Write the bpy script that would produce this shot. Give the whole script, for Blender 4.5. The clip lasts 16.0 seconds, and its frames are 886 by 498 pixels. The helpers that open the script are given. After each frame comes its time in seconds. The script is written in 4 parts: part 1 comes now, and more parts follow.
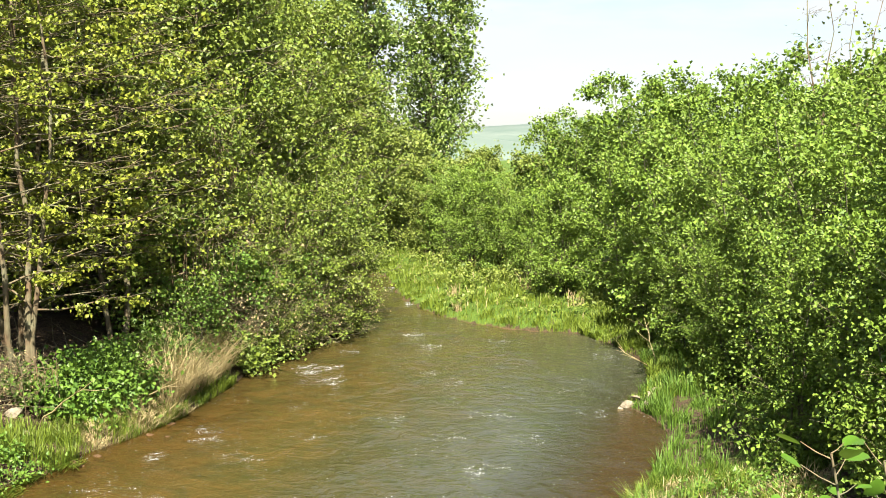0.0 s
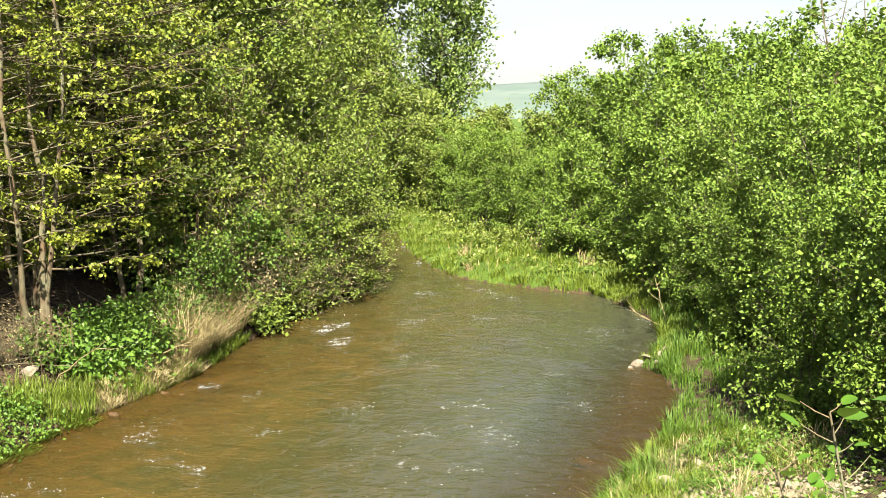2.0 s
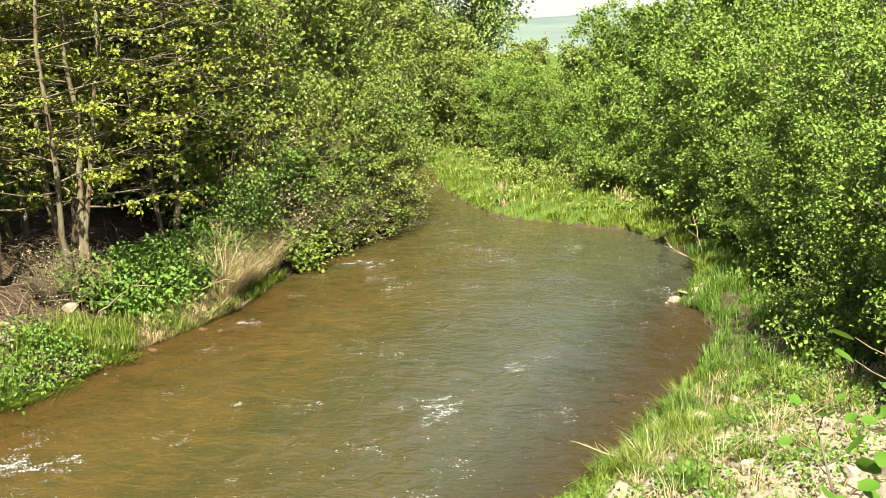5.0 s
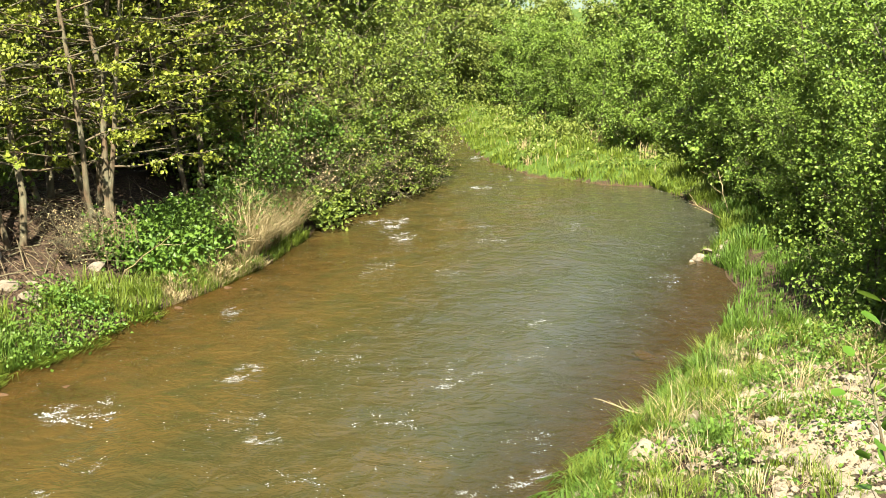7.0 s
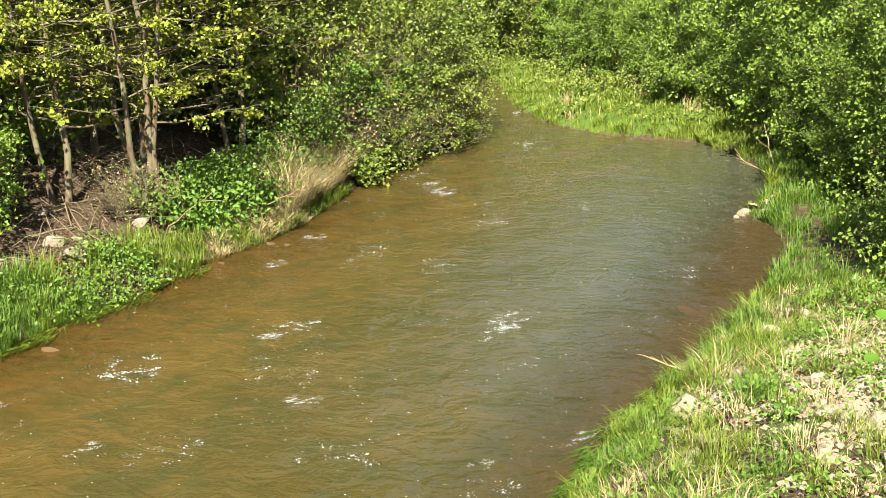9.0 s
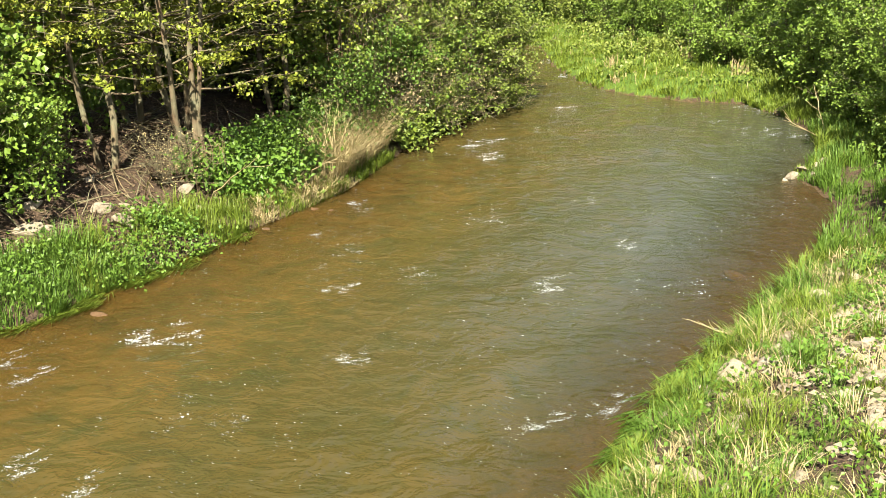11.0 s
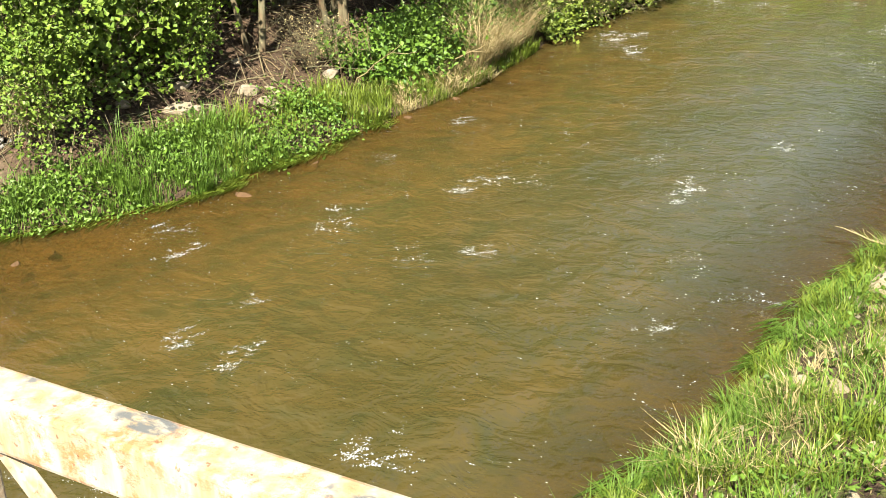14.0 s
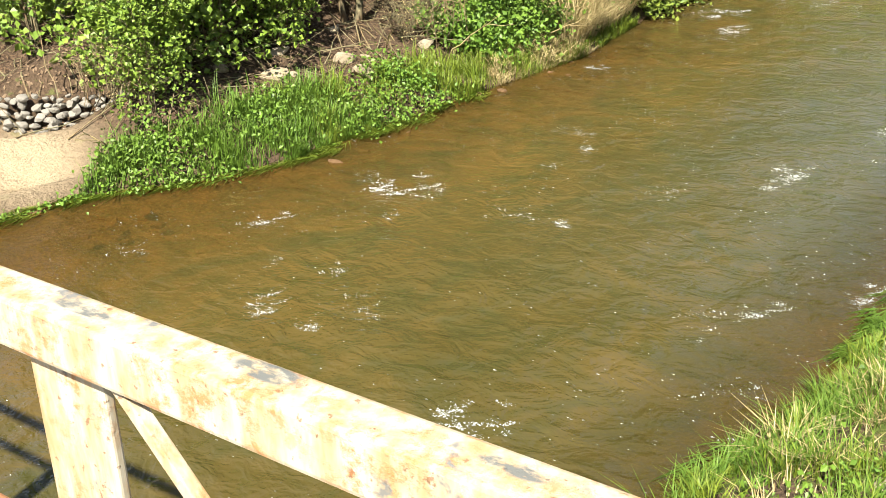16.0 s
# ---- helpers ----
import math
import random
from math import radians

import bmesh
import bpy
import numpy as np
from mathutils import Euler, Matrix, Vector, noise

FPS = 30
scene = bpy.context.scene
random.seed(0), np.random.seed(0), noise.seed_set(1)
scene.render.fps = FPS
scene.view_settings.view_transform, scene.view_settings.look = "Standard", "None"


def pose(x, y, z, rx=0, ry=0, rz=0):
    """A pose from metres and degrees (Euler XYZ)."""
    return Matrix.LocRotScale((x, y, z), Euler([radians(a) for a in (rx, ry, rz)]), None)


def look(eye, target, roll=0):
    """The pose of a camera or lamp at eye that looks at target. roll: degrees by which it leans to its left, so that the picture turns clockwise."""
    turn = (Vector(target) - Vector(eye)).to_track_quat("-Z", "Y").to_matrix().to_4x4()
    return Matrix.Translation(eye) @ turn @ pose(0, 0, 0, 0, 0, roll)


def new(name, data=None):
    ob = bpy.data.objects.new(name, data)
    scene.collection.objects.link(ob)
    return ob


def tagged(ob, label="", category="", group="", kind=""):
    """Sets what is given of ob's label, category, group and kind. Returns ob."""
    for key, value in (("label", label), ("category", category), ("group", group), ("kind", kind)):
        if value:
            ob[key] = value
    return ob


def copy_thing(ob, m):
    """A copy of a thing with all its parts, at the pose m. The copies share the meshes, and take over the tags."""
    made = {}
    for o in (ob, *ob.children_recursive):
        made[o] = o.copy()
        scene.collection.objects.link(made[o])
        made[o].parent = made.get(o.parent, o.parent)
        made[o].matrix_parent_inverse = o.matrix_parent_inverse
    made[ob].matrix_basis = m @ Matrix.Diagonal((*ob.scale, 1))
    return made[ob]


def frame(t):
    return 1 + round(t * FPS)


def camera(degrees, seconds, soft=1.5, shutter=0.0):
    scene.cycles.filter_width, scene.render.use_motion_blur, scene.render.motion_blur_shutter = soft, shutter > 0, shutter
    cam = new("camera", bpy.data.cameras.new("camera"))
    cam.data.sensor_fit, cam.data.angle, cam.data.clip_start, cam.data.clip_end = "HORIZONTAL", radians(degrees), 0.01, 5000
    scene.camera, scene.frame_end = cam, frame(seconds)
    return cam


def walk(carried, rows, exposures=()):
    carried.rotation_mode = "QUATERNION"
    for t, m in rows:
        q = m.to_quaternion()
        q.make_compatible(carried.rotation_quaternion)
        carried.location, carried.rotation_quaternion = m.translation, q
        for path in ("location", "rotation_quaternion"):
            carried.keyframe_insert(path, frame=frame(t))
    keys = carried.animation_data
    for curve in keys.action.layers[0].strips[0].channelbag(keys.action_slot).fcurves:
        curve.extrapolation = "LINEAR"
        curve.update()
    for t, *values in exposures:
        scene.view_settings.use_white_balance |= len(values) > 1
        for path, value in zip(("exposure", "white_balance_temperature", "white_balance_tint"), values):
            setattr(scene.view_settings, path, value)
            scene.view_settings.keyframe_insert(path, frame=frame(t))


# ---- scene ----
cam = camera(43.69, 16.0, 0.65)


def view(x, y, z, yaw, tilt, lean):
    return pose(x, y, z, 90 + tilt, 0, yaw) @ pose(0, 0, 0, 0, 0, lean)


# seconds, place, yaw to the left, tilt, lean
PATH = [
    (0, 0.000, -0.000, 4.200, 0.000, -5.285, -0.000),
    (0.5, 0.006, -0.033, 4.207, 0.011, -5.844, -0.035),
    (1, -0.007, -0.037, 4.214, 0.020, -6.355, -0.045),
    (1.5, -0.018, -0.041, 4.217, 0.167, -6.877, -0.022),
    (2, -0.014, -0.040, 4.221, 0.544, -7.423, -0.045),
    (2.5, -0.014, -0.026, 4.227, 0.917, -7.976, -0.069),
    (3, -0.016, -0.024, 4.220, 1.119, -8.516, -0.069),
    (3.5, -0.008, -0.022, 4.216, 1.310, -9.127, -0.165),
    (4, -0.008, -0.012, 4.218, 1.622, -9.668, -0.266),
    (6.5, -0.019, 0.030, 4.207, 3.460, -12.297, -0.833),
    (7, -0.011, 0.029, 4.206, 3.708, -12.842, -0.938),
    (7.5, -0.013, 0.039, 4.205, 4.253, -13.432, -1.137),
    (8, -0.006, 0.048, 4.198, 4.771, -13.994, -1.291),
    (8.5, -0.012, 0.058, 4.189, 5.227, -14.526, -1.390),
    (9, -0.013, 0.069, 4.187, 5.977, -15.075, -1.566),
    (11.5, -0.024, 0.121, 4.149, 9.288, -17.687, -2.328),
    (12, -0.030, 0.145, 4.141, 10.596, -18.968, -2.221),
    (12.5, -0.032, 0.167, 4.134, 12.427, -19.996, -2.605),
    (13, -0.055, 0.185, 4.122, 13.697, -20.727, -2.689),
    (13.5, -0.073, 0.196, 4.113, 15.071, -21.432, -2.545),
    (14, -0.082, 0.199, 4.107, 16.076, -21.934, -2.412),
    (14.5, -0.092, 0.201, 4.100, 16.822, -22.106, -2.130),
    (15, -0.096, 0.199, 4.097, 17.512, -22.393, -2.031),
    (15.5, -0.111, 0.202, 4.090, 18.550, -22.587, -1.917),
    (16, -0.126, 0.208, 4.083, 20.889, -23.111, -1.912),
]
walk(cam, [(r[0], view(*r[1:])) for r in PATH])

# ---- light ----
SUN_AZ, SUN_EL = radians(178), radians(48)      # clockwise from +y
sun_dir = Vector((math.sin(SUN_AZ) * math.cos(SUN_EL), math.cos(SUN_AZ) * math.cos(SUN_EL), math.sin(SUN_EL)))
lamp = bpy.data.lights.new("sun", "SUN")
lamp.energy, lamp.angle, lamp.color = 5.0, radians(0.6), (1.0, 0.93, 0.80)
sun = new("sun", lamp)
sun.matrix_world = look((0, 0, 60), Vector((0, 0, 60)) - sun_dir)
scene.view_settings.exposure = 1.95

world = bpy.data.worlds.new("sky")
scene.world = world
world.use_nodes = True
wn, wl = world.node_tree.nodes, world.node_tree.links
wn.clear()
sky = wn.new("ShaderNodeTexSky")
sky.sky_type, sky.sun_disc, sky.sun_elevation, sky.sun_rotation = "NISHITA", False, SUN_EL, SUN_AZ
wtc = wn.new("ShaderNodeTexCoord")
wmap = wn.new("ShaderNodeMapping")
wmap.inputs["Scale"].default_value = (1.6, 1.6, 7.0)
cl = wn.new("ShaderNodeTexNoise")
cl.inputs["Scale"].default_value, cl.inputs["Detail"].default_value, cl.inputs["Roughness"].default_value = 2.2, 7, 0.55
ramp = wn.new("ShaderNodeValToRGB")
ramp.color_ramp.elements[0].position, ramp.color_ramp.elements[1].position = 0.40, 0.58
mixw = wn.new("ShaderNodeMix")
mixw.data_type = "RGBA"
mixw.inputs["B"].default_value = (5.0, 5.2, 5.4, 1)
bgd = wn.new("ShaderNodeBackground")
bgd.inputs["Strength"].default_value = 0.05
wout = wn.new("ShaderNodeOutputWorld")
wl.new(wtc.outputs["Generated"], wmap.inputs["Vector"])
wl.new(wmap.outputs["Vector"], cl.inputs["Vector"])
wl.new(cl.outputs["Fac"], ramp.inputs["Fac"])
wsep = wn.new("ShaderNodeSeparateXYZ")
wlow = wn.new("ShaderNodeMapRange")
wlow.inputs[1].default_value, wlow.inputs[2].default_value, wlow.inputs[3].default_value, wlow.inputs[4].default_value = 0.26, 0.75, 1.0, 0.18
wmul = wn.new("ShaderNodeMath")
wmul.operation = "MULTIPLY"
wl.new(wtc.outputs["Generated"], wsep.inputs[0])
wl.new(wsep.outputs["Z"], wlow.inputs[0])
wl.new(ramp.outputs["Color"], wmul.inputs[0])
wl.new(wlow.outputs[0], wmul.inputs[1])
wl.new(wmul.outputs[0], mixw.inputs["Factor"])
wl.new(sky.outputs["Color"], mixw.inputs["A"])
wl.new(mixw.outputs["Result"], bgd.inputs["Color"])
wl.new(bgd.outputs["Background"], wout.inputs["Surface"])


# ---- materials ----
class Mat:
    """A small builder for node materials."""

    def __init__(self, name):
        self.m = bpy.data.materials.new(name)
        self.m.use_nodes = True
        self.n, self.l = self.m.node_tree.nodes, self.m.node_tree.links
        self.n.clear()
        self.out = self.n.new("ShaderNodeOutputMaterial")
        self.p = self.n.new("ShaderNodeBsdfPrincipled")
        self.l.new(self.p.outputs[0], self.out.inputs[0])

    def link(self, a, b):
        self.l.new(a, b)

    def coord(self, kind="Object", scale=(1, 1, 1), rot=(0, 0, 0)):
        mp = self.n.new("ShaderNodeMapping")
        mp.inputs["Scale"].default_value = scale
        mp.inputs["Rotation"].default_value = rot
        if kind == "World":
            self.link(self.n.new("ShaderNodeNewGeometry").outputs["Position"], mp.inputs[0])
        else:
            self.link(self.n.new("ShaderNodeTexCoord").outputs[kind], mp.inputs[0])
        return mp.outputs[0]

    def noise(self, vec, scale, detail=4, rough=0.55, lo=0.35, hi=0.65, warp=0.0):
        t = self.n.new("ShaderNodeTexNoise")
        t.inputs["Scale"].default_value, t.inputs["Detail"].default_value, t.inputs["Roughness"].default_value = scale, detail, rough
        t.inputs["Distortion"].default_value = warp
        self.link(vec, t.inputs["Vector"])
        return self.ramp(t.outputs["Fac"], lo, hi)

    def ramp(self, val, lo, hi, a=0.0, b=1.0):
        r = self.n.new("ShaderNodeMapRange")
        r.inputs[1].default_value, r.inputs[2].default_value, r.inputs[3].default_value, r.inputs[4].default_value = lo, hi, a, b
        self.link(val, r.inputs[0])
        return r.outputs[0]

    def mix(self, fac, a, b):
        x = self.n.new("ShaderNodeMix")
        x.data_type = "RGBA"
        for v, s in ((fac, "Factor"), (a, "A"), (b, "B")):
            if isinstance(v, (tuple, float, int)):
                x.inputs[s].default_value = (*v, 1) if isinstance(v, tuple) else v
            else:
                self.link(v, x.inputs[s])
        return x.outputs["Result"]

    def math(self, op, a, b=0.0):
        x = self.n.new("ShaderNodeMath")
        x.operation = op
        for v, i in ((a, 0), (b, 1)):
            if isinstance(v, (float, int)):
                x.inputs[i].default_value = v
            else:
                self.link(v, x.inputs[i])
        return x.outputs[0]

    def bump(self, val, strength, dist):
        b = self.n.new("ShaderNodeBump")
        b.inputs["Strength"].default_value, b.inputs["Distance"].default_value = strength, dist
        self.link(val, b.inputs["Height"])
        if self.p.inputs["Normal"].links:
            self.link(self.p.inputs["Normal"].links[0].from_socket, b.inputs["Normal"])
        self.link(b.outputs[0], self.p.inputs["Normal"])

    def finish(self, col, rough=0.7, spec=0.5):
        self.set("Base Color", col)
        self.set("Roughness", rough)
        self.set("Specular IOR Level", spec)
        return self.m

    def set(self, k, v):
        if isinstance(v, tuple):
            self.p.inputs[k].default_value = (*v, 1)
        elif isinstance(v, (int, float)):
            self.p.inputs[k].default_value = v
        else:
            self.link(v, self.p.inputs[k])


def leaf_mat(name, a, b, c, gloss=0.5, through_light=0.1):
    """Leaves: three greens by leaf, light shining through, a soft gloss."""
    m = Mat(name)
    g = m.n.new("ShaderNodeNewGeometry")
    r = g.outputs["Random Per Island"]
    patch = m.noise(m.coord("World"), 0.9, 3, lo=0.38, hi=0.62)
    col = m.mix(m.ramp(r, 0.0, 0.75), a, b)
    col = m.mix(m.math("MULTIPLY", patch, 0.55), col, c)
    m.finish(col, gloss, 0.32)
    tr = m.n.new("ShaderNodeBsdfTranslucent")
    m.link(m.mix(0.4, col, (0.20, 0.25, 0.03)), tr.inputs["Color"])
    mx = m.n.new("ShaderNodeMixShader")
    mx.inputs[0].default_value = through_light
    m.link(m.p.outputs[0], mx.inputs[1])
    m.link(tr.outputs[0], mx.inputs[2])
    m.link(mx.outputs[0], m.out.inputs[0])
    return m.m


def bark_mat(name, a, b):
    m = Mat(name)
    v = m.coord("Object", (1, 1, 0.25))
    n1 = m.noise(v, 22, 5)
    n2 = m.noise(m.coord("Object"), 3, 3)
    m.bump(n1, 0.6, 0.01)
    return m.finish(m.mix(m.math("MULTIPLY", n2, 0.7), m.mix(n1, a, b), (0.16, 0.17, 0.10)), 0.85, 0.2)


M_ALDER = leaf_mat("alder_leaf", (0.066, 0.125, 0.015), (0.158, 0.239, 0.029), (0.127, 0.191, 0.025))
M_DARK = leaf_mat("dark_leaf", (0.056, 0.099, 0.014), (0.145, 0.196, 0.024), (0.129, 0.157, 0.022))
M_MAPLE = leaf_mat("young_maple_leaf", (0.117, 0.157, 0.016), (0.214, 0.232, 0.024), (0.155, 0.198, 0.022))
M_FAR = leaf_mat("far_leaf", (0.076, 0.123, 0.019), (0.174, 0.217, 0.036), (0.148, 0.173, 0.032))
M_POPLAR = leaf_mat("poplar_leaf", (0.083, 0.138, 0.029), (0.176, 0.237, 0.055), (0.132, 0.182, 0.040), 0.32)
M_HERB = leaf_mat("herb_leaf", (0.049, 0.108, 0.014), (0.108, 0.193, 0.022), (0.089, 0.146, 0.017), 0.5)
M_GRASS = leaf_mat("grass_blade", (0.068, 0.113, 0.011), (0.150, 0.200, 0.019), (0.121, 0.160, 0.018), 0.55, 0.2)
M_DEEPGRASS = leaf_mat("deep_grass_blade", (0.054, 0.110, 0.013), (0.108, 0.192, 0.022), (0.084, 0.150, 0.017), 0.55, 0.25)
M_STRAW = leaf_mat("straw", (0.27, 0.21, 0.10), (0.44, 0.36, 0.19), (0.34, 0.27, 0.13), 0.6, 0.25)
M_BARK = bark_mat("bark", (0.029, 0.020, 0.013), (0.074, 0.052, 0.034))
M_PALEBARK = bark_mat("pale_bark", (0.070, 0.046, 0.026), (0.150, 0.102, 0.057))
M_TWIG = bark_mat("twig_bark", (0.095, 0.066, 0.034), (0.195, 0.142, 0.076))


def ground_mat():
    m = Mat("earth_and_turf")
    w = m.coord("World")
    fine, mid, big = m.noise(w, 26, 5, 0.65), m.noise(w, 5, 4), m.noise(w, 0.7, 3)
    soil = m.mix(fine, (0.0197, 0.0131, 0.0082), (0.0943, 0.0623, 0.0377))
    soil = m.mix(m.math("MULTIPLY", mid, 0.6), soil, (0.0861, 0.0590, 0.0361))
    turf = m.mix(fine, (0.0295, 0.0640, 0.0098), (0.0984, 0.1624, 0.0172))
    turf = m.mix(m.math("MULTIPLY", big, 0.5), turf, (0.0984, 0.1476, 0.0197))
    bed = m.mix(fine, (0.050, 0.032, 0.013), (0.130, 0.086, 0.038))
    at = m.n.new("ShaderNodeAttribute")
    at.attribute_name = "turf"
    f = m.ramp(m.math("ADD", at.outputs["Fac"], m.math("MULTIPLY", m.math("SUBTRACT", mid, 0.5), 0.5)), 0.35, 0.65)
    at2 = m.n.new("ShaderNodeAttribute")
    at2.attribute_name = "sand"
    sand = m.mix(fine, (0.215, 0.168, 0.108), (0.285, 0.228, 0.150))
    sep = m.n.new("ShaderNodeSeparateXYZ")
    m.link(w, sep.inputs[0])
    col = m.mix(f, soil, turf)
    col = m.mix(at2.outputs["Fac"], col, sand)
    col = m.mix(m.ramp(sep.outputs["Z"], 0.04, -0.03), col, bed)
    m.bump(mid, 0.5, 0.05)
    m.bump(fine, 0.7, 0.02)
    return m.finish(col, 0.92, 0.2)


def water_mat():
    """Turbid running water: murky colour with a sky reflection painted in, mixed with what shows of the bed, sky gloss
    on moving ripples.
    """
    m = Mat("river_water")
    o = m.coord("Object")
    w = m.coord("World")
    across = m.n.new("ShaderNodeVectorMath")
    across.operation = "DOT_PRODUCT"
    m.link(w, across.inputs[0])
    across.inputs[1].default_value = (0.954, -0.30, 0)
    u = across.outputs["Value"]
    cloud1, cloud2 = m.noise(w, 0.55, 4, lo=0.35, hi=0.65, warp=1.0), m.noise(o, 1.6, 4, lo=0.4, hi=0.7, warp=1.2)
    murk_and_sky = m.mix(cloud1, (0.0500, 0.0405, 0.0112), (0.0680, 0.0500, 0.0145))
    wy0 = m.n.new("ShaderNodeSeparateXYZ")
    m.link(w, wy0.inputs[0])
    murk_and_sky = m.mix(m.math("MULTIPLY", m.ramp(u, -5.6, -8.0), m.ramp(wy0.outputs["Y"], 24.0, 17.0)), murk_and_sky, (0.082, 0.052, 0.0140))
    murk_and_sky = m.mix(m.math("MULTIPLY", cloud2, 0.75), murk_and_sky, (0.0350, 0.0370, 0.0120))
    # grey sky reflection painted into the colour, to the right and upstream
    murk_and_sky = m.mix(m.math("MULTIPLY", m.ramp(u, -6.4, -3.4, 0.0, 0.8), m.ramp(wy0.outputs["Y"], 8.0, 14.0)), murk_and_sky, (0.044, 0.049, 0.033))
    stretched = m.coord("Object", (1, 1, 1), (0, 0, radians(17.5)))
    mp = m.n.new("ShaderNodeMapping")
    mp.inputs["Scale"].default_value = (0.9, 1.2, 1)
    m.link(stretched, mp.inputs[0])
    v = mp.outputs[0]
    m.bump(m.noise(v, 3.0, 3, 0.5, 0.25, 0.75, 0.8), 0.6, 0.042)
    m.bump(m.noise(v, 11.0, 3, 0.55, 0.25, 0.75, 0.5), 0.45, 0.013)
    m.finish(murk_and_sky, 0.06, 0.65)
    m.p.inputs["IOR"].default_value = 1.33
    clear = m.n.new("ShaderNodeBsdfTransparent")
    clear.inputs["Color"].default_value = (0.86, 0.70, 0.40, 1)
    near_left = m.ramp(u, -7.0, -9.2, 0.0, 0.58)
    near_right = m.ramp(u, -3.6, -2.2, 0.0, 0.6)
    mx = m.n.new("ShaderNodeMixShader")
    wy = m.n.new("ShaderNodeSeparateXYZ")
    m.link(w, wy.inputs[0])
    m.link(m.math("MULTIPLY", m.math("MAXIMUM", near_left, near_right), m.ramp(wy.outputs["Y"], 21.0, 17.0)), mx.inputs[0])
    m.link(m.p.outputs[0], mx.inputs[1])
    m.link(clear.outputs[0], mx.inputs[2])
    m.link(mx.outputs[0], m.out.inputs[0])
    return m.m


def stone_mat(name, a, b, c):
    m = Mat(name)
    o = m.coord("Object")
    rnd = m.n.new("ShaderNodeObjectInfo").outputs["Random"]
    n1, n2 = m.noise(o, 30, 5, 0.65), m.noise(o, 6, 4)
    col = m.mix(rnd, m.mix(n1, a, b), m.mix(n1, b, c))
    col = m.mix(m.math("MULTIPLY", n2, 0.35), col, a)
    m.bump(n1, 0.5, 0.01)
    m.bump(n2, 0.4, 0.02)
    return m.finish(col, 0.88, 0.25)


def paint_mat():
    """Cream paint, rust showing through, scuffs down to grey."""
    m = Mat("rusty_cream_paint")
    w = m.coord("World")
    rust_f = m.math("MULTIPLY", m.noise(w, 34, 6, 0.72, 0.49, 0.62), m.noise(w, 7.5, 3, 0.5, 0.32, 0.50))
    specks = m.noise(w, 90, 3, 0.6, 0.64, 0.70)
    stain = m.noise(m.coord("World", (1, 1, 0.25)), 30, 4, 0.65, 0.38, 0.62)
    scuff = m.math("MULTIPLY", m.noise(w, 9, 5, 0.75, 0.60, 0.64), m.noise(w, 60, 3, 0.6, 0.35, 0.55))
    col = m.mix(stain, (0.37, 0.345, 0.275), (0.285, 0.205, 0.105))
    col = m.mix(m.math("MULTIPLY", rust_f, 0.9), col, (0.2952, 0.1312, 0.0410))
    col = m.mix(m.math("MULTIPLY", specks, 0.7), col, (0.1394, 0.0574, 0.0246))
    col = m.mix(scuff, col, (0.1312, 0.1312, 0.1230))
    ragged = m.noise(m.coord("Object", (0.5, 1, 1)), 95, 5, 0.7, 0.38, 0.55)
    for x, y, rx, ry in ((-0.583, 0.036, 0.045, 0.016), (-0.823, 0.028, 0.050, 0.010), (-0.33, 0.030, 0.035, 0.010)):
        off = m.n.new("ShaderNodeVectorMath")
        off.operation = "SUBTRACT"
        m.link(m.coord("Object"), off.inputs[0])
        off.inputs[1].default_value = (x, y, 3.62)
        flat = m.n.new("ShaderNodeVectorMath")
        flat.operation = "MULTIPLY"
        m.link(off.outputs[0], flat.inputs[0])
        flat.inputs[1].default_value = (1 / rx, 1 / ry, 1 / 0.012)
        size = m.n.new("ShaderNodeVectorMath")
        size.operation = "LENGTH"
        m.link(flat.outputs[0], size.inputs[0])
        worn = m.math("MULTIPLY", m.ramp(size.outputs["Value"], 1.0, 0.75), ragged)
        col = m.mix(worn, col, (0.105, 0.108, 0.100))
    m.bump(rust_f, 0.35, 0.002)
    m.bump(specks, 0.4, 0.001)
    return m.finish(col, m.ramp(rust_f, 0, 1, 0.45, 0.85), 0.4)


def plain_mat(name, a, b, scale, rough=0.85, bump=0.01):
    m = Mat(name)
    o = m.coord("World")
    n1, n2 = m.noise(o, scale, 5, 0.6), m.noise(o, scale * 0.13, 3)
    m.bump(n1, 0.4, bump)
    return m.finish(m.mix(m.math("MULTIPLY", n2, 0.5), m.mix(n1, a, b), a), rough, 0.3)


def foam_mat():
    """Bubbly foam, thin enough for the water to show through."""
    m = Mat("foam")
    m.finish(m.mix(m.noise(m.coord("World"), 60, 3), (0.34, 0.37, 0.35), (0.56, 0.58, 0.56)), 0.5, 0.4)
    clear = m.n.new("ShaderNodeBsdfTransparent")
    mx = m.n.new("ShaderNodeMixShader")
    m.link(m.noise(m.coord("Object"), 60, 4, 0.7, 0.34, 0.56), mx.inputs[0])
    m.link(m.p.outputs[0], mx.inputs[1])
    m.link(clear.outputs[0], mx.inputs[2])
    m.link(mx.outputs[0], m.out.inputs[0])
    return m.m


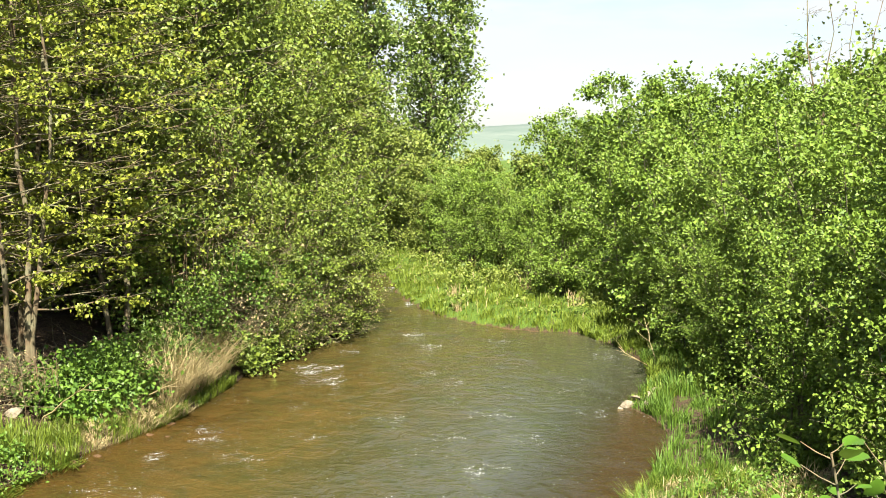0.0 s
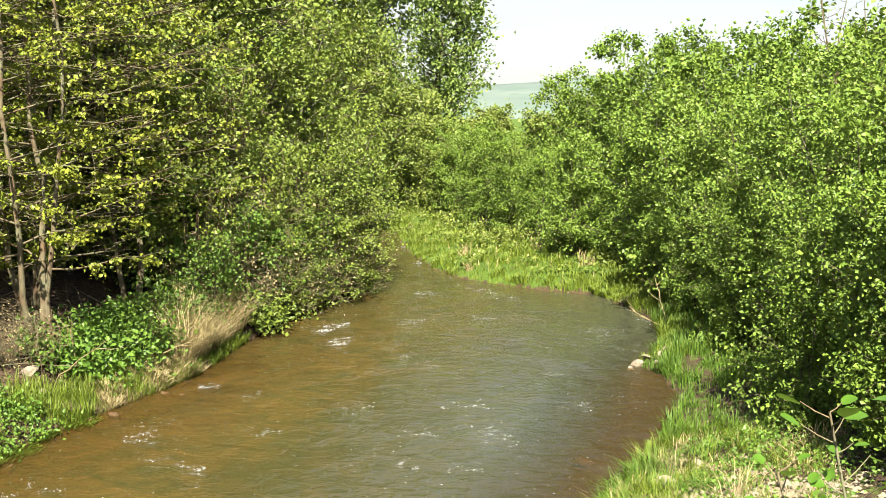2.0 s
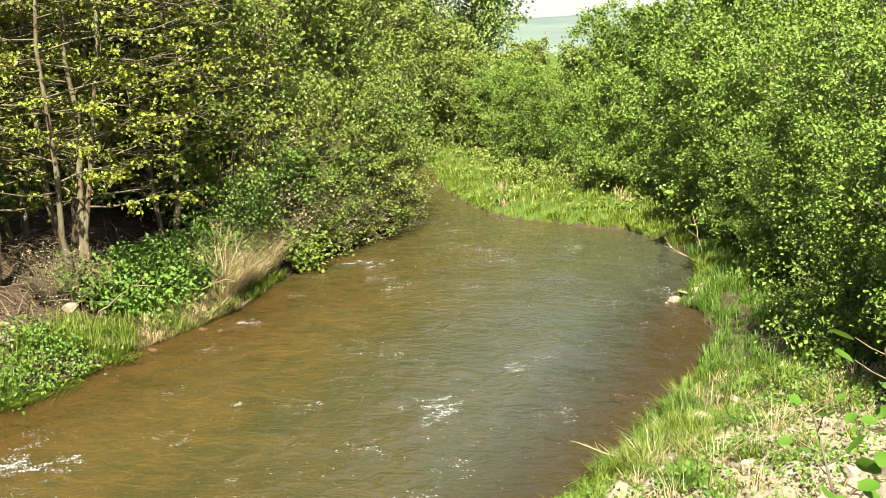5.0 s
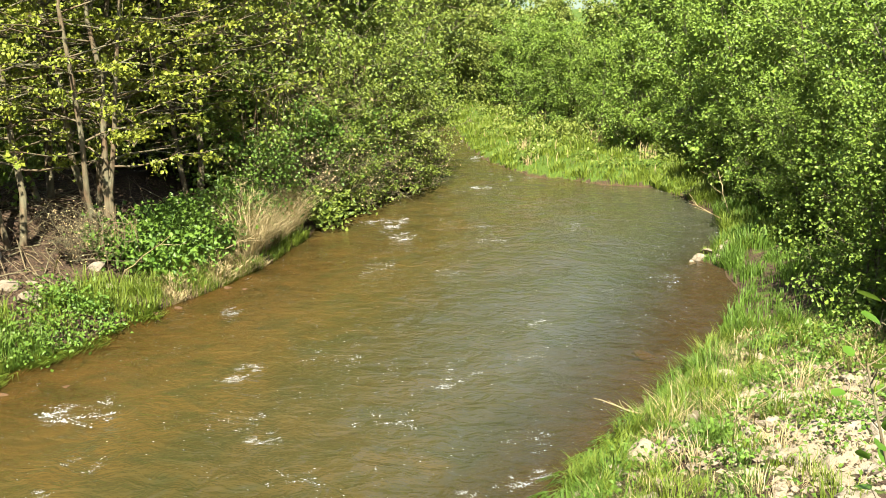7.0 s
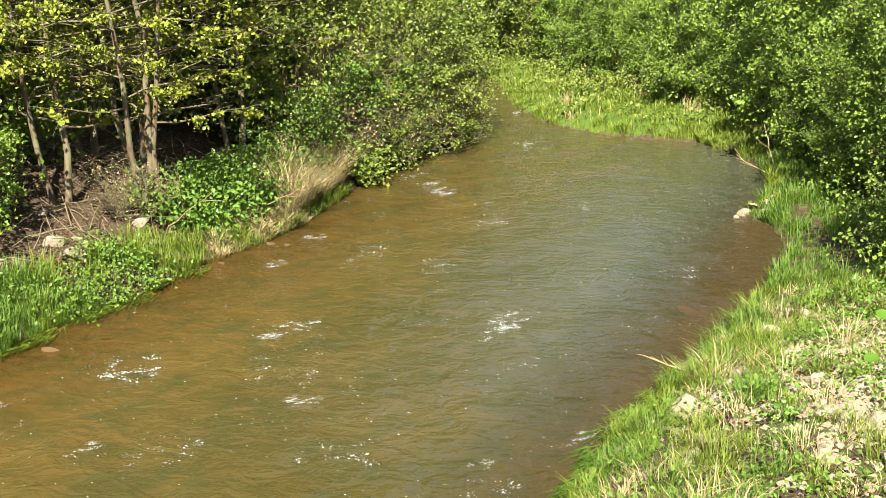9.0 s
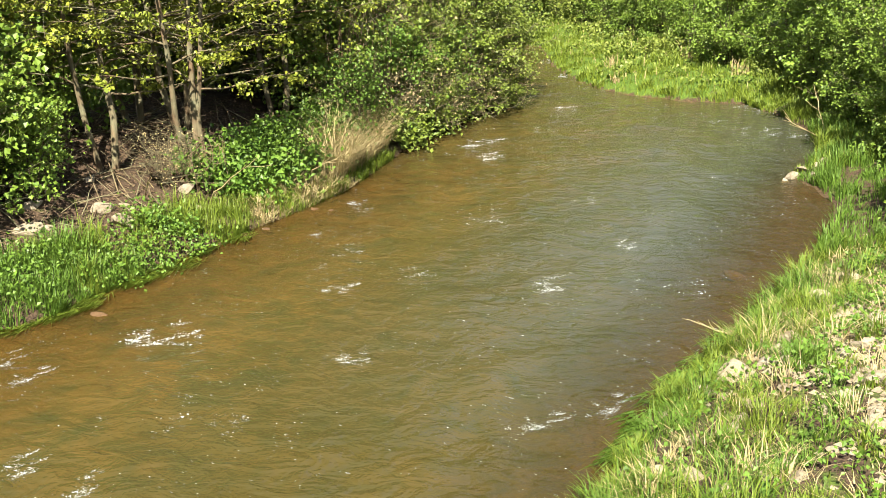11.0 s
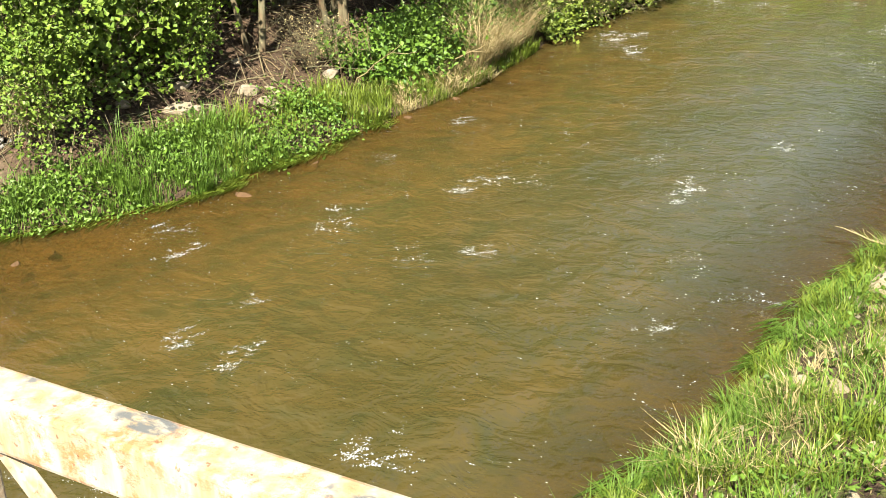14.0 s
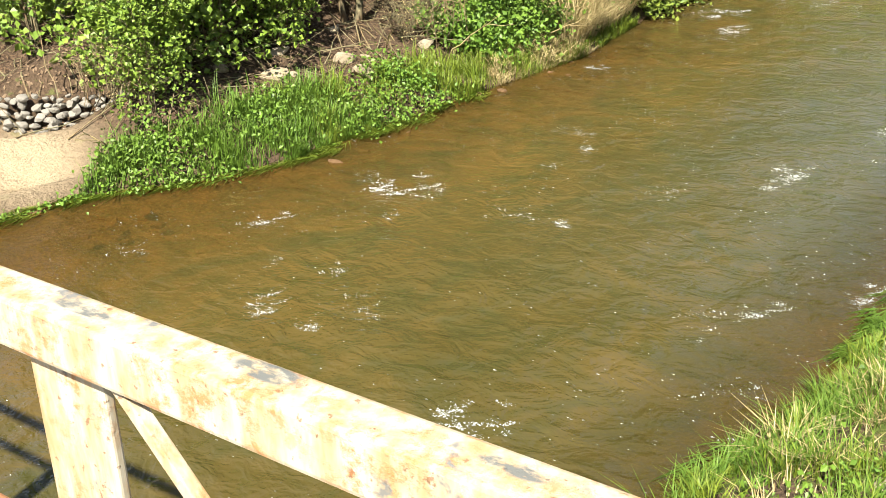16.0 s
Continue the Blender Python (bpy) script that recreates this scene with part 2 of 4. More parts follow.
M_GROUND, M_WATER, M_PAINT = ground_mat(), water_mat(), paint_mat()
M_STONE = stone_mat("pale_stone", (0.189, 0.151, 0.095), (0.290, 0.239, 0.162), (0.346, 0.307, 0.235))
M_GREYSTONE = stone_mat("grey_stone", (0.156, 0.145, 0.123), (0.235, 0.223, 0.195), (0.290, 0.273, 0.239))
M_BEDSTONE = stone_mat("wet_bed_stone", (0.070, 0.037, 0.016), (0.123, 0.070, 0.031), (0.115, 0.074, 0.037))
M_CONCRETE = plain_mat("concrete", (0.138, 0.133, 0.123), (0.207, 0.197, 0.182), 14)
M_RUST = plain_mat("rust", (0.148, 0.059, 0.025), (0.236, 0.118, 0.054), 40, 0.9, 0.003)
# haze of distance painted in: woods green paled towards bluish grey
M_HAZED_HILL = plain_mat("haze_tinted_hill_woods", (0.095, 0.132, 0.108), (0.140, 0.172, 0.145), 0.02)
M_FOAM = foam_mat()


# ---- small makers ----
def mesh_of(name, verts, faces, material, smooth=False):
    me = bpy.data.meshes.new(name)
    me.from_pydata([tuple(v) for v in verts], [], faces)
    me.materials.append(material)
    if smooth:
        me.polygons.foreach_set("use_smooth", [True] * len(me.polygons))
    me.update()
    return me


def tri_mesh(name, verts, tris, material, smooth=False):
    """A mesh straight from arrays of corners and triangles."""
    me = bpy.data.meshes.new(name)
    n, k = len(verts), len(tris)
    me.vertices.add(n)
    me.vertices.foreach_set("co", np.asarray(verts, np.float32).ravel())
    me.loops.add(3 * k)
    me.loops.foreach_set("vertex_index", np.asarray(tris, np.int32).ravel())
    me.polygons.add(k)
    me.polygons.foreach_set("loop_start", np.arange(0, 3 * k, 3, dtype=np.int32))
    me.polygons.foreach_set("use_smooth", np.full(k, smooth))
    me.materials.append(material)
    me.update(calc_edges=True)
    me.validate()
    return me


def put(name, me, parent=None, label=""):
    ob = new(name, me)
    ob.parent = parent
    return tagged(ob, label)


def part(name, bm, material, parent, label=""):
    me = bpy.data.meshes.new(name)
    bm.to_mesh(me)
    bm.free()
    me.materials.append(material)
    return put(name, me, parent, label)


def box(bm, size, m, bevel=0.0):
    g = bmesh.ops.create_cube(bm, size=1.0, matrix=m @ Matrix.Diagonal((*size, 1)))
    if bevel:
        es = list({e for v in g["verts"] for e in v.link_edges})
        bmesh.ops.bevel(bm, geom=es, offset=bevel, segments=2, affect="EDGES", profile=0.6)


def unit(v):
    return v / np.maximum(np.linalg.norm(v, axis=-1, keepdims=True), 1e-9)


class Wood:
    """Collects tapered tubes into one mesh."""

    def __init__(self):
        self.v, self.t, self.n = [], [], 0

    def tube(self, path, r0, r1, sides):
        path = np.asarray(path, float)
        k = len(path)
        d = unit(np.gradient(path, axis=0))
        ref = np.where(np.abs(d[:, 2:3]) > 0.9, [[1.0, 0, 0]], [[0, 0, 1.0]])
        a = unit(np.cross(d, ref))
        b = np.cross(d, a)
        r = np.linspace(r0, r1, k)[:, None, None]
        th = np.arange(sides) * 2 * np.pi / sides
        ring = path[:, None] + r * (np.cos(th)[None, :, None] * a[:, None] + np.sin(th)[None, :, None] * b[:, None])
        i = np.arange(k - 1)[:, None] * sides
        j = np.arange(sides)[None]
        p, q = i + j, i + (j + 1) % sides
        t = np.stack([np.stack([p, q, q + sides], -1), np.stack([p, q + sides, p + sides], -1)], 2).reshape(-1, 3)
        self.v.append(ring.reshape(-1, 3))
        self.t.append(t + self.n)
        self.n += k * sides

    def mesh(self, name, material):
        return tri_mesh(name, np.concatenate(self.v), np.concatenate(self.t), material, True)


def leaf_arrays(rng, centres, outward, length, wide=0.8, droop=0.0, fold=0.16):
    """Leaves folded along the midrib, two triangles each."""
    n = len(centres)
    d = unit(rng.normal(size=(n, 3)) + outward * 0.7 - [0, 0, droop])
    s = unit(np.cross(d, unit(rng.normal(size=(n, 3)) * 0.75 + [0, 0, 1.0])))
    up = np.cross(s, d)
    L = (length * rng.uniform(0.65, 1.25, n))[:, None]
    W = L * wide * 0.5
    v = np.stack([centres, centres + d * L * 0.55 + s * W + up * L * fold, centres + d * L, centres + d * L * 0.55 - s * W + up * L * fold], 1)
    base = np.arange(n)[:, None] * 4
    t = np.concatenate([base + [0, 1, 2], base + [0, 2, 3]], 1).reshape(-1, 3)
    return v.reshape(-1, 3), t


def make_tree(name, seed, height, spread, stems, low, leaf, leaves, leafm, barkm, label, profile="round", thick=0.05, branches=26, clump=0.2, lean=0.25, flat=0.0, bare=0.0, droop=0.2, wide=0.8, reach=None):
    """A tree or shrub at its own origin: stems, limbs and twigs in one part, the leaf crown in another."""
    rng = np.random.default_rng(seed)
    root = new(name)
    wood, tw = Wood(), Wood()
    cs, cdir, cw = [], [], []
    for s in range(stems):
        az = 2 * np.pi * (s + rng.uniform(-0.3, 0.3)) / stems
        off = np.array([np.cos(az), np.sin(az), 0]) * (0.12 * spread if stems > 1 else 0)
        hh = height * rng.uniform(0.82, 1.0)
        tilt = lean * rng.uniform(0.5, 1.2) if stems > 1 else lean * 0.3
        n = 9
        u = np.linspace(0, 1, n)[:, None]
        wob = np.cumsum(rng.normal(size=(n, 3)) * [1, 1, 0], 0) * 0.055 * hh / 4
        wob -= wob[0]
        out = np.array([np.cos(az), np.sin(az), 0])
        path = off * 0.5 + out * tilt * hh * u ** 1.3 * 0.5 + np.array([0, 0, hh]) * u + wob
        path[0, 2] = -0.15
        r0 = thick * rng.uniform(0.75, 1.1)
        stem = Wood()
        stem.tube(path, r0, r0 * 0.18, 8)
        put("trunk", stem.mesh("trunk", barkm), root)
        nb = max(4, int(branches / stems))
        for b in range(nb):
            f = low + (1 - low) * (b + rng.uniform(0, 1)) / nb
            p0 = np.array([np.interp(f, u[:, 0], path[:, k]) for k in range(3)])
            a2 = b * 2.4 + s + rng.uniform(-0.5, 0.5)
            g = (f - low) / (1 - low)
            prof = {"round": 0.35 + 0.75 * math.sin(math.pi * min(1, 0.22 + 0.78 * g)), "column": 0.75 - 0.45 * g, "cone": 1.05 - 0.85 * g, "bush": 1.0 - 0.62 * g ** 1.6}[profile]
            ln = spread * prof * rng.uniform(0.65, 1.15)
            dirv = np.array([np.cos(a2), np.sin(a2), rng.uniform(0.0, 0.7) * (1 - flat) + 0.08])
            if reach is not None:
                dirv = dirv + np.array(reach) * 0.8
            dirv = dirv / np.linalg.norm(dirv)
            w = np.linspace(0, 1, 6)[:, None]
            bp = p0 + dirv * ln * w + np.array([0, 0, 1]) * ln * 0.18 * (1 - flat) * w ** 2 + np.cumsum(rng.normal(size=(6, 3)), 0) * 0.03 * ln * (w > 0)
            rb = r0 * (1 - 0.75 * f) * 0.42
            wood.tube(bp, rb, rb * 0.25, 4)
            for q in range(7):
                fq = rng.uniform(0.25, 1.0)
                q0 = np.array([np.interp(fq, w[:, 0], bp[:, k]) for k in range(3)])
                qd = unit(dirv * 0.7 + rng.normal(size=3) * [0.8, 0.8, 0.55 * (1 - 0.6 * flat)])
                ql = ln * rng.uniform(0.18, 0.42)
                q1 = q0 + qd * ql
                tw.tube(np.stack([q0, q0 + qd * ql * 0.5 + rng.normal(size=3) * 0.04 * ql, q1]), rb * 0.3 + 0.002, 0.002, 3)
                if rng.uniform() < bare:
                    continue
                for e in (0.35, 0.7, 1.0):
                    cs.append(q0 + qd * ql * e)
                    cdir.append(qd)
                    cw.append(0.5 + e)
            if rng.uniform() >= bare:
                for e in (0.5, 0.75, 1.0):
                    cs.append(p0 + dirv * ln * e)
                    cdir.append(dirv)
                    cw.append(1.0)
        if bare < 1:
            for e in np.linspace(max(low, 0.5), 1.02, 8):
                cs.append(np.array([np.interp(e, u[:, 0], path[:, k]) for k in range(3)]))
                cdir.append(np.array([0, 0, 1.0]))
                cw.append(1.0)
    tagged(put("branch_mass", wood.mesh("branch_mass", barkm), root), kind="stuff")
    tagged(put("twig_mass", tw.mesh("twig_mass", M_TWIG if barkm is not M_PALEBARK else M_PALEBARK), root), kind="stuff")
    if leaves:
        cs, cdir, cw = np.array(cs), np.array(cdir), np.array(cw)
        cw = cw * rng.gamma(0.45, 1.0, len(cs))
        pick = rng.choice(len(cs), leaves, p=cw / cw.sum())
        sig = clump * rng.uniform(0.5, 1.3, len(cs))[pick][:, None]
        pos = cs[pick] + rng.normal(size=(leaves, 3)) * sig * [1, 1, 0.75 - 0.4 * flat]
        keep = pos[:, 2] > 0.05
        v, t = leaf_arrays(rng, pos[keep], cdir[pick][keep], leaf, wide, droop)
        tagged(put("crown", tri_mesh("crown", v, t, leafm), root), kind="stuff")
    return tagged(root, label, "tree" if height > 3 else "shrub")


def plant(proto, x, y, s, turn, sz=None, group="", label=""):
    z = float(land(np.array([x]), np.array([y]))[0])
    ob = copy_thing(proto, Matrix.LocRotScale((x, y, z), Euler((0, 0, radians(turn))), (s, s, sz or s)))
    return tagged(ob, label, group=group)


# ---- the lie of the land: two water lines as x by y ----
LEFT_Y = [-40, 0, 8.66, 9.4, 10, 11, 12, 13, 15, 16, 17, 18.5, 21, 22.4, 24.8, 28, 32, 36, 42, 50, 70]
LEFT_X = [-22, -11, -8.3, -7.9, -7.1, -6.2, -5.95, -5.5, -4.85, -4.42, -4.1, -3.88, -3.55, -3.25, -2.5, -2.7, -3.3, -5.0, -10, -19, -60]
RIGHT_Y = [-40, 0, 5, 6, 7, 7.7, 8.4, 9, 10, 11, 12, 13.2, 14, 14.7, 15.9, 17, 17.66, 18.3, 20, 21.5, 22.8, 23.5, 24.5, 25, 26, 27, 28.5, 31.1, 34, 36, 38.5, 44, 52, 72]
RIGHT_X = [-15, -3.3, -1.15, -0.72, -0.15, 0.04, 0.28, 0.46, 0.97, 1.53, 2.02, 2.4, 2.78, 3.0, 3.28, 3.28, 2.95, 3.4, 3.80, 3.90, 3.70, 3.46, 3.10, 2.05, 0.76, 0.05, -0.55, -1.21, -1.62, -1.85, -3.0, -7.5, -16, -56]


def soft(a):
    a = np.clip(a, 0, 1)
    return a * a * (3 - 2 * a)


def outside(x, y):
    """Metres outside the left and the right water line (negative in the river)."""
    return (np.interp(y, LEFT_Y, LEFT_X) - x) * 0.94, (x - np.interp(y, RIGHT_Y, RIGHT_X)) * 0.94


def ripple(x, y, f, seed):
    return (np.sin(x * f + seed) * np.cos(y * f * 0.9 + 2.1 * seed) + 0.5 * np.sin(x * f * 2.3 + y * f * 1.1 + 3 * seed) + 0.3 * np.cos(y * f * 4.1 - x * f * 3.3 + seed)) / 1.8


def land(x, y):
    dl, dr = outside(x, y)
    left = np.interp(dl, [0, 0.12, 0.5, 1.2, 2.2, 3.2, 5, 9, 30], [0, 0.13, 0.30, 0.62, 0.80, 1.05, 1.15, 1.25, 1.6])
    step = soft((dl - 1.0) / 1.0) * soft((5.5 - dl) / 1.5) * soft((19 - y) / 3)
    left = left + step * 0.13 * np.sin(dl * 4.6 + 0.4 * np.sin(y * 1.3))
    right = np.interp(dr, [0, 0.15, 0.6, 1.6, 3.0, 6, 30], [0, 0.09, 0.20, 0.36, 0.52, 0.9, 1.6])
    d = np.minimum(-dl, -dr)
    bed = -0.02 - 0.40 * soft(d / 2.2) - 0.03 * soft(d / 0.25)
    h = np.where(dl > 0, left, np.where(dr > 0, right, bed))
    amp = soft(np.abs(np.maximum(dl, dr)) / 0.5)
    h = h + amp * (0.035 * ripple(x, y, 1.7, 1.0) + 0.025 * ripple(x, y, 5.3, 2.0))
    h = h - 0.40 * soft(1.5 - np.hypot((x + 9.2) / 1.35, (y - 9.75) / 1.2)) * soft(dl / 0.8)
    far = np.hypot(x, y - 20)
    return h + soft((far - 120) / 1500) * 6


def grid_mesh(name, xs, ys, zf, material, attrs=()):
    X, Y = np.meshgrid(xs, ys)
    x, y = X.ravel(), Y.ravel()
    v = np.stack([x, y, zf(x, y)], 1)
    nx, ny = len(xs), len(ys)
    i = (np.arange(ny - 1)[:, None] * nx + np.arange(nx - 1)[None]).ravel()
    t = np.stack([np.stack([i, i + 1, i + nx + 1], 1), np.stack([i, i + nx + 1, i + nx], 1)], 1).reshape(-1, 3)
    me = tri_mesh(name, v, t, material, True)
    for key, f in attrs:
        me.attributes.new(key, "FLOAT", "POINT").data.foreach_set("value", np.asarray(f(x, y), np.float32))
    return me


def turf_of(x, y):
    dl, dr = outside(x, y)
    t = np.where(dl > 0, 0.2 + 0.8 * soft((dl - 4.4) / 0.8), np.where(dr > 0, 0.36 + 0.4 * soft((y - 22) / 4), 0))
    return t


def sand_of(x, y):
    return soft(1.4 - np.hypot((x + 8.9) / 1.1, (y - 9.5) / 1.15) * 1.15)


far_out = [60, 90, 140, 220, 400, 800, 1500, 3000]
gx = np.concatenate([-np.array(far_out[::-1]), [-45, -34, -26, -20, -17], np.arange(-15, 14.01, 0.14), [16, 19, 24, 32, 44], far_out])
gy = np.concatenate([-np.array(far_out[::-1]), [-40, -25, -15, -8, -4], np.arange(-1, 46.01, 0.16), [48, 51, 55, 62, 72], [90, 140, 220, 400, 800, 1500, 3000]])
ground = put("ground", grid_mesh("ground", gx, gy, land, M_GROUND, (("turf", turf_of), ("sand", sand_of))))
tagged(ground, "earth banks with leaf litter, turf and a stony river bed", "ground", kind="structure")

# ---- water: one sheet that slides downstream ----
FLOW = np.array([-0.30, -0.954])
ACROSS = np.array([0.954, -0.30])


def waves(u, v):
    rng = np.random.default_rng(5)
    z = np.zeros_like(u)
    for lam, amp, k in ((1.5, 0.011, 7), (0.75, 0.0050, 9), (0.42, 0.0018, 9)):
        for _ in range(k):
            a = rng.normal(0, 1.0)
            q = 2 * np.pi / (lam * rng.uniform(0.7, 1.4))
            z += amp * 0.55 * np.sin(q * (v * math.cos(a) + u * math.sin(a)) + rng.uniform(0, 6.28) + 1.3 * np.sin(0.7 * u + rng.uniform(0, 6)))
    return z * (0.45 + 0.55 * soft(0.5 + 0.7 * ripple(u, v, 0.8, 4)))


us = np.concatenate([[-70, -45, -30, -22, -17, -14, -12.5], np.arange(-11, 0.01, 0.1), [2, 5]])
vs = np.concatenate([[-130, -95, -70, -55], np.arange(-48, 0.01, 0.11), [4, 10, 20, 30]])    # v runs downstream


def water_z(u, v):
    return waves(u, v)


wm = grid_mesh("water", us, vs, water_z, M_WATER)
wco = np.empty(len(wm.vertices) * 3, np.float32)
wm.vertices.foreach_get("co", wco)
wco = wco.reshape(-1, 3)
wxy = wco[:, :1] * ACROSS + wco[:, 1:2] * FLOW
wm.vertices.foreach_set("co", np.concatenate([wxy, wco[:, 2:]], 1).astype(np.float32).ravel())
wm.flip_normals()
wm.update()
water = tagged(put("water", wm), "shallow murky brown river water running in ripples", "water", kind="structure")

# ---- far hills ----
def hill(name, dist, pts, depth, label):
    xs = np.linspace(pts[0][0], pts[-1][0], 90)
    top = np.interp(xs, [p[0] for p in pts], [p[1] for p in pts])
    top = top + ripple(xs, xs * 0 + dist, 0.012, 1.5) * 2.0 + ripple(xs, xs * 0, 0.05, 2.5) * 1.2
    rows = [(0.0, -30.0, 0.0), (0.3, None, 0.45), (0.6, None, 0.8), (1.0, None, 1.0), (1.6, -30.0, 0.0)]
    v, nx = [], len(xs)
    for f, flat, k in rows:
        z = np.full(nx, flat) if flat is not None else top * k + ripple(xs, xs * 0 + f * 400, 0.02, f * 9) * 3 * (k < 1)
        v.append(np.stack([xs, np.full(nx, dist + f * depth), z], 1))
    v = np.concatenate(v)
    i = (np.arange(len(rows) - 1)[:, None] * nx + np.arange(nx - 1)[None]).ravel()
    t = np.stack([np.stack([i, i + 1, i + nx + 1], 1), np.stack([i, i + nx + 1, i + nx], 1)], 1).reshape(-1, 3)
    return tagged(put(name, tri_mesh(name, v, t, M_HAZED_HILL, True)), label, "hill", kind="structure")


hill("backdrop_hill", 1500, [(-2500, 60), (-900, 55), (-300, 25), (0, 34), (75, 40), (130, 43), (165, 48), (260, 60), (600, 80), (2500, 70)], 500, "distant wooded hillside under the sky, haze painted into its colour")

hill("backdrop_woods", 190, [(-600, 5.5), (-60, 5.2), (0, 4.4), (20, 4.2), (60, 5.0), (600, 6.0)], 60, "belt of distant woods below the hills, in the same haze-tinted colour")

# ---- bridge ----
AX = -15.62      # the bridge's heading, degrees from +x
B = pose(-0.0135, 0.737, 0, 0, 0, AX)


def bridge():
    root = new("footbridge")
    root.matrix_world = B
    bm = bmesh.new()
    box(bm, (17, 3.4, 0.22), pose(-3.0, -1.68, 2.46), 0.02)
    part("deck", bm, M_CONCRETE, root, "grey concrete deck slab")
    for y in (-0.5, -3.0):
        bm = bmesh.new()
        for z, w, h in ((2.335, 0.22, 0.03), (2.10, 0.02, 0.44), (1.87, 0.22, 0.03)):
            box(bm, (17, w, h), pose(-3.0, y, z))
        part("girder", bm, M_RUST, root, "rusty steel girder")
    return tagged(root, "concrete footbridge with rusty girders across the river", "bridge")


bridge()


def railing(offset, label):
    root = new("railing")
    root.matrix_world = B @ pose(0, offset, 0)
    H = 3.62
    bm = bmesh.new()
    box(bm, (16, 0.052, 0.058), pose(-3.0, 0.025, H - 0.029), 0.005)
    part("top_rail", bm, M_PAINT, root, "cream painted steel tube with rust and grey scuffs")
    bm = bmesh.new()
    box(bm, (16, 0.04, 0.05), pose(-3.0, 0.022, 3.274), 0.004)
    part("middle_rail", bm, M_RUST, root, "rust-covered middle rail")
    bm = bmesh.new()
    box(bm, (16, 0.04, 0.05), pose(-3.0, 0.022, 2.70), 0.004)
    part("bottom_rail", bm, M_PAINT, root)
    step = 1.3
    for k in range(-7, 4):
        x = -0.875 + k * step
        bm = bmesh.new()
        box(bm, (0.122, 0.012, H - 0.0585 - 2.57), pose(x, 0.036, (H - 0.0585 + 2.57) / 2), 0.003)
        part("post", bm, M_PAINT, root)
        a, b = Vector((x + 0.100, 0.02, H - 0.06)), Vector((x + 0.350, 0.02, 3.30))
        d = b - a
        bm = bmesh.new()
        box(bm, (0.015, 0.016, d.length), Matrix.Translation((a + b) / 2) @ pose(0, 0, 0, 0, math.degrees(math.atan2(d.x, d.z)), 0), 0.002)
        part("brace", bm, M_PAINT, root)
    return tagged(root, label, "railing", group="bridge railings")


railing(0.0, "cream painted steel bridge railing, rusty and scuffed, with braces")
railing(-3.4, "cream painted steel bridge railing on the far bridge side")

# ---- trees and shrubs ----
alders = [make_tree("alder", 10 + k, 5.0, 1.35, 5, 0.03, 0.078, 18000, M_ALDER, M_BARK, "fresh green alder shrub with many stems on the bank", "bush", 0.03, 110, 0.12, 0.45) for k in range(3)]
far_alders = [make_tree("alder", 15 + k, 5.0, 1.5, 5, 0.03, 0.105, 11000, M_ALDER, M_BARK, "fresh green alder shrub with many stems on the bank", "bush", 0.03, 80, 0.13, 0.45) for k in range(3)]
overhang = [make_tree("riverside_bush", 20 + k, 4.6, 1.7, 5, 0.02, 0.085, 9500, M_DARK, M_BARK, "dark green bush with bare brown twigs overhanging the water", "bush", 0.05, 100, 0.12, 0.5, 0.2, 0.35, reach=(0.5, -0.35, -0.1)) for k in range(2)]
under = [make_tree("thicket_shrub", 25 + k, 4.4, 1.9, 5, 0.0, 0.17, 3600, M_HERB, M_BARK, "leafy low shrub with brown twigs on the wooded bank", "bush", 0.06, 70, 0.28, 0.6, 0.1, 0.25) for k in range(2)]
maples = [make_tree("field_maple", 30 + k, 8.4, 2.15, (3, 2)[k], 0.17, 0.070, 11000, M_MAPLE, M_PALEBARK, "young maple with yellow-green leaves and pale bare branches", "round", 0.062, 84, 0.085, 0.22, 0.8, 0.38, wide=0.9, reach=(0.15, -0.1, 0)) for k in range(2)]
talls = [make_tree("tall_tree", 40 + k, 9.5, 2.2, 1, 0.05, 0.115, 16000, M_DARK, M_BARK, "tall dark green tree in the riverside wood", "round", 0.11, 110, 0.22, 0.25, 0.3, 0.05) for k in range(2)]
fars = [make_tree("far_shrub", 50 + k, 4.0, 1.5, 5, 0.0, 0.16, 5000, M_FAR, M_BARK, "yellow-green shrub at the bend of the river", "bush", 0.03, 70, 0.17, 0.4) for k in range(2)]
poplar = make_tree("poplar", 60, 19, 3.6, 2, 0.06, 0.24, 17000, M_POPLAR, M_BARK, "tall poplar with light green glittering leaves", "column", 0.2, 130, 0.40, 0.12)
hazel = make_tree("hazel", 70, 3.0, 1.15, 6, 0.05, 0.10, 3300, M_ALDER, M_PALEBARK, "round-leaved hazel shrub on the bank", "bush", 0.02, 60, 0.12, 0.5, wide=0.95)
brush = make_tree("dead_brush", 75, 1.9, 1.2, 9, 0.05, 0.06, 500, M_STRAW, M_TWIG, "tangle of bare brown branches hanging over the water", "round", 0.018, 120, 0.12, 0.9, 0.3, 0.6, reach=(0.5, -0.4, -0.2))
bare_tree = make_tree("bare_tree", 80, 6.5, 0.9, 3, 0.3, 0.07, 260, M_FAR, M_PALEBARK, "thin nearly bare tree rising over the shrubs", "column", 0.03, 40, 0.12, 0.3, 0, 0.3)

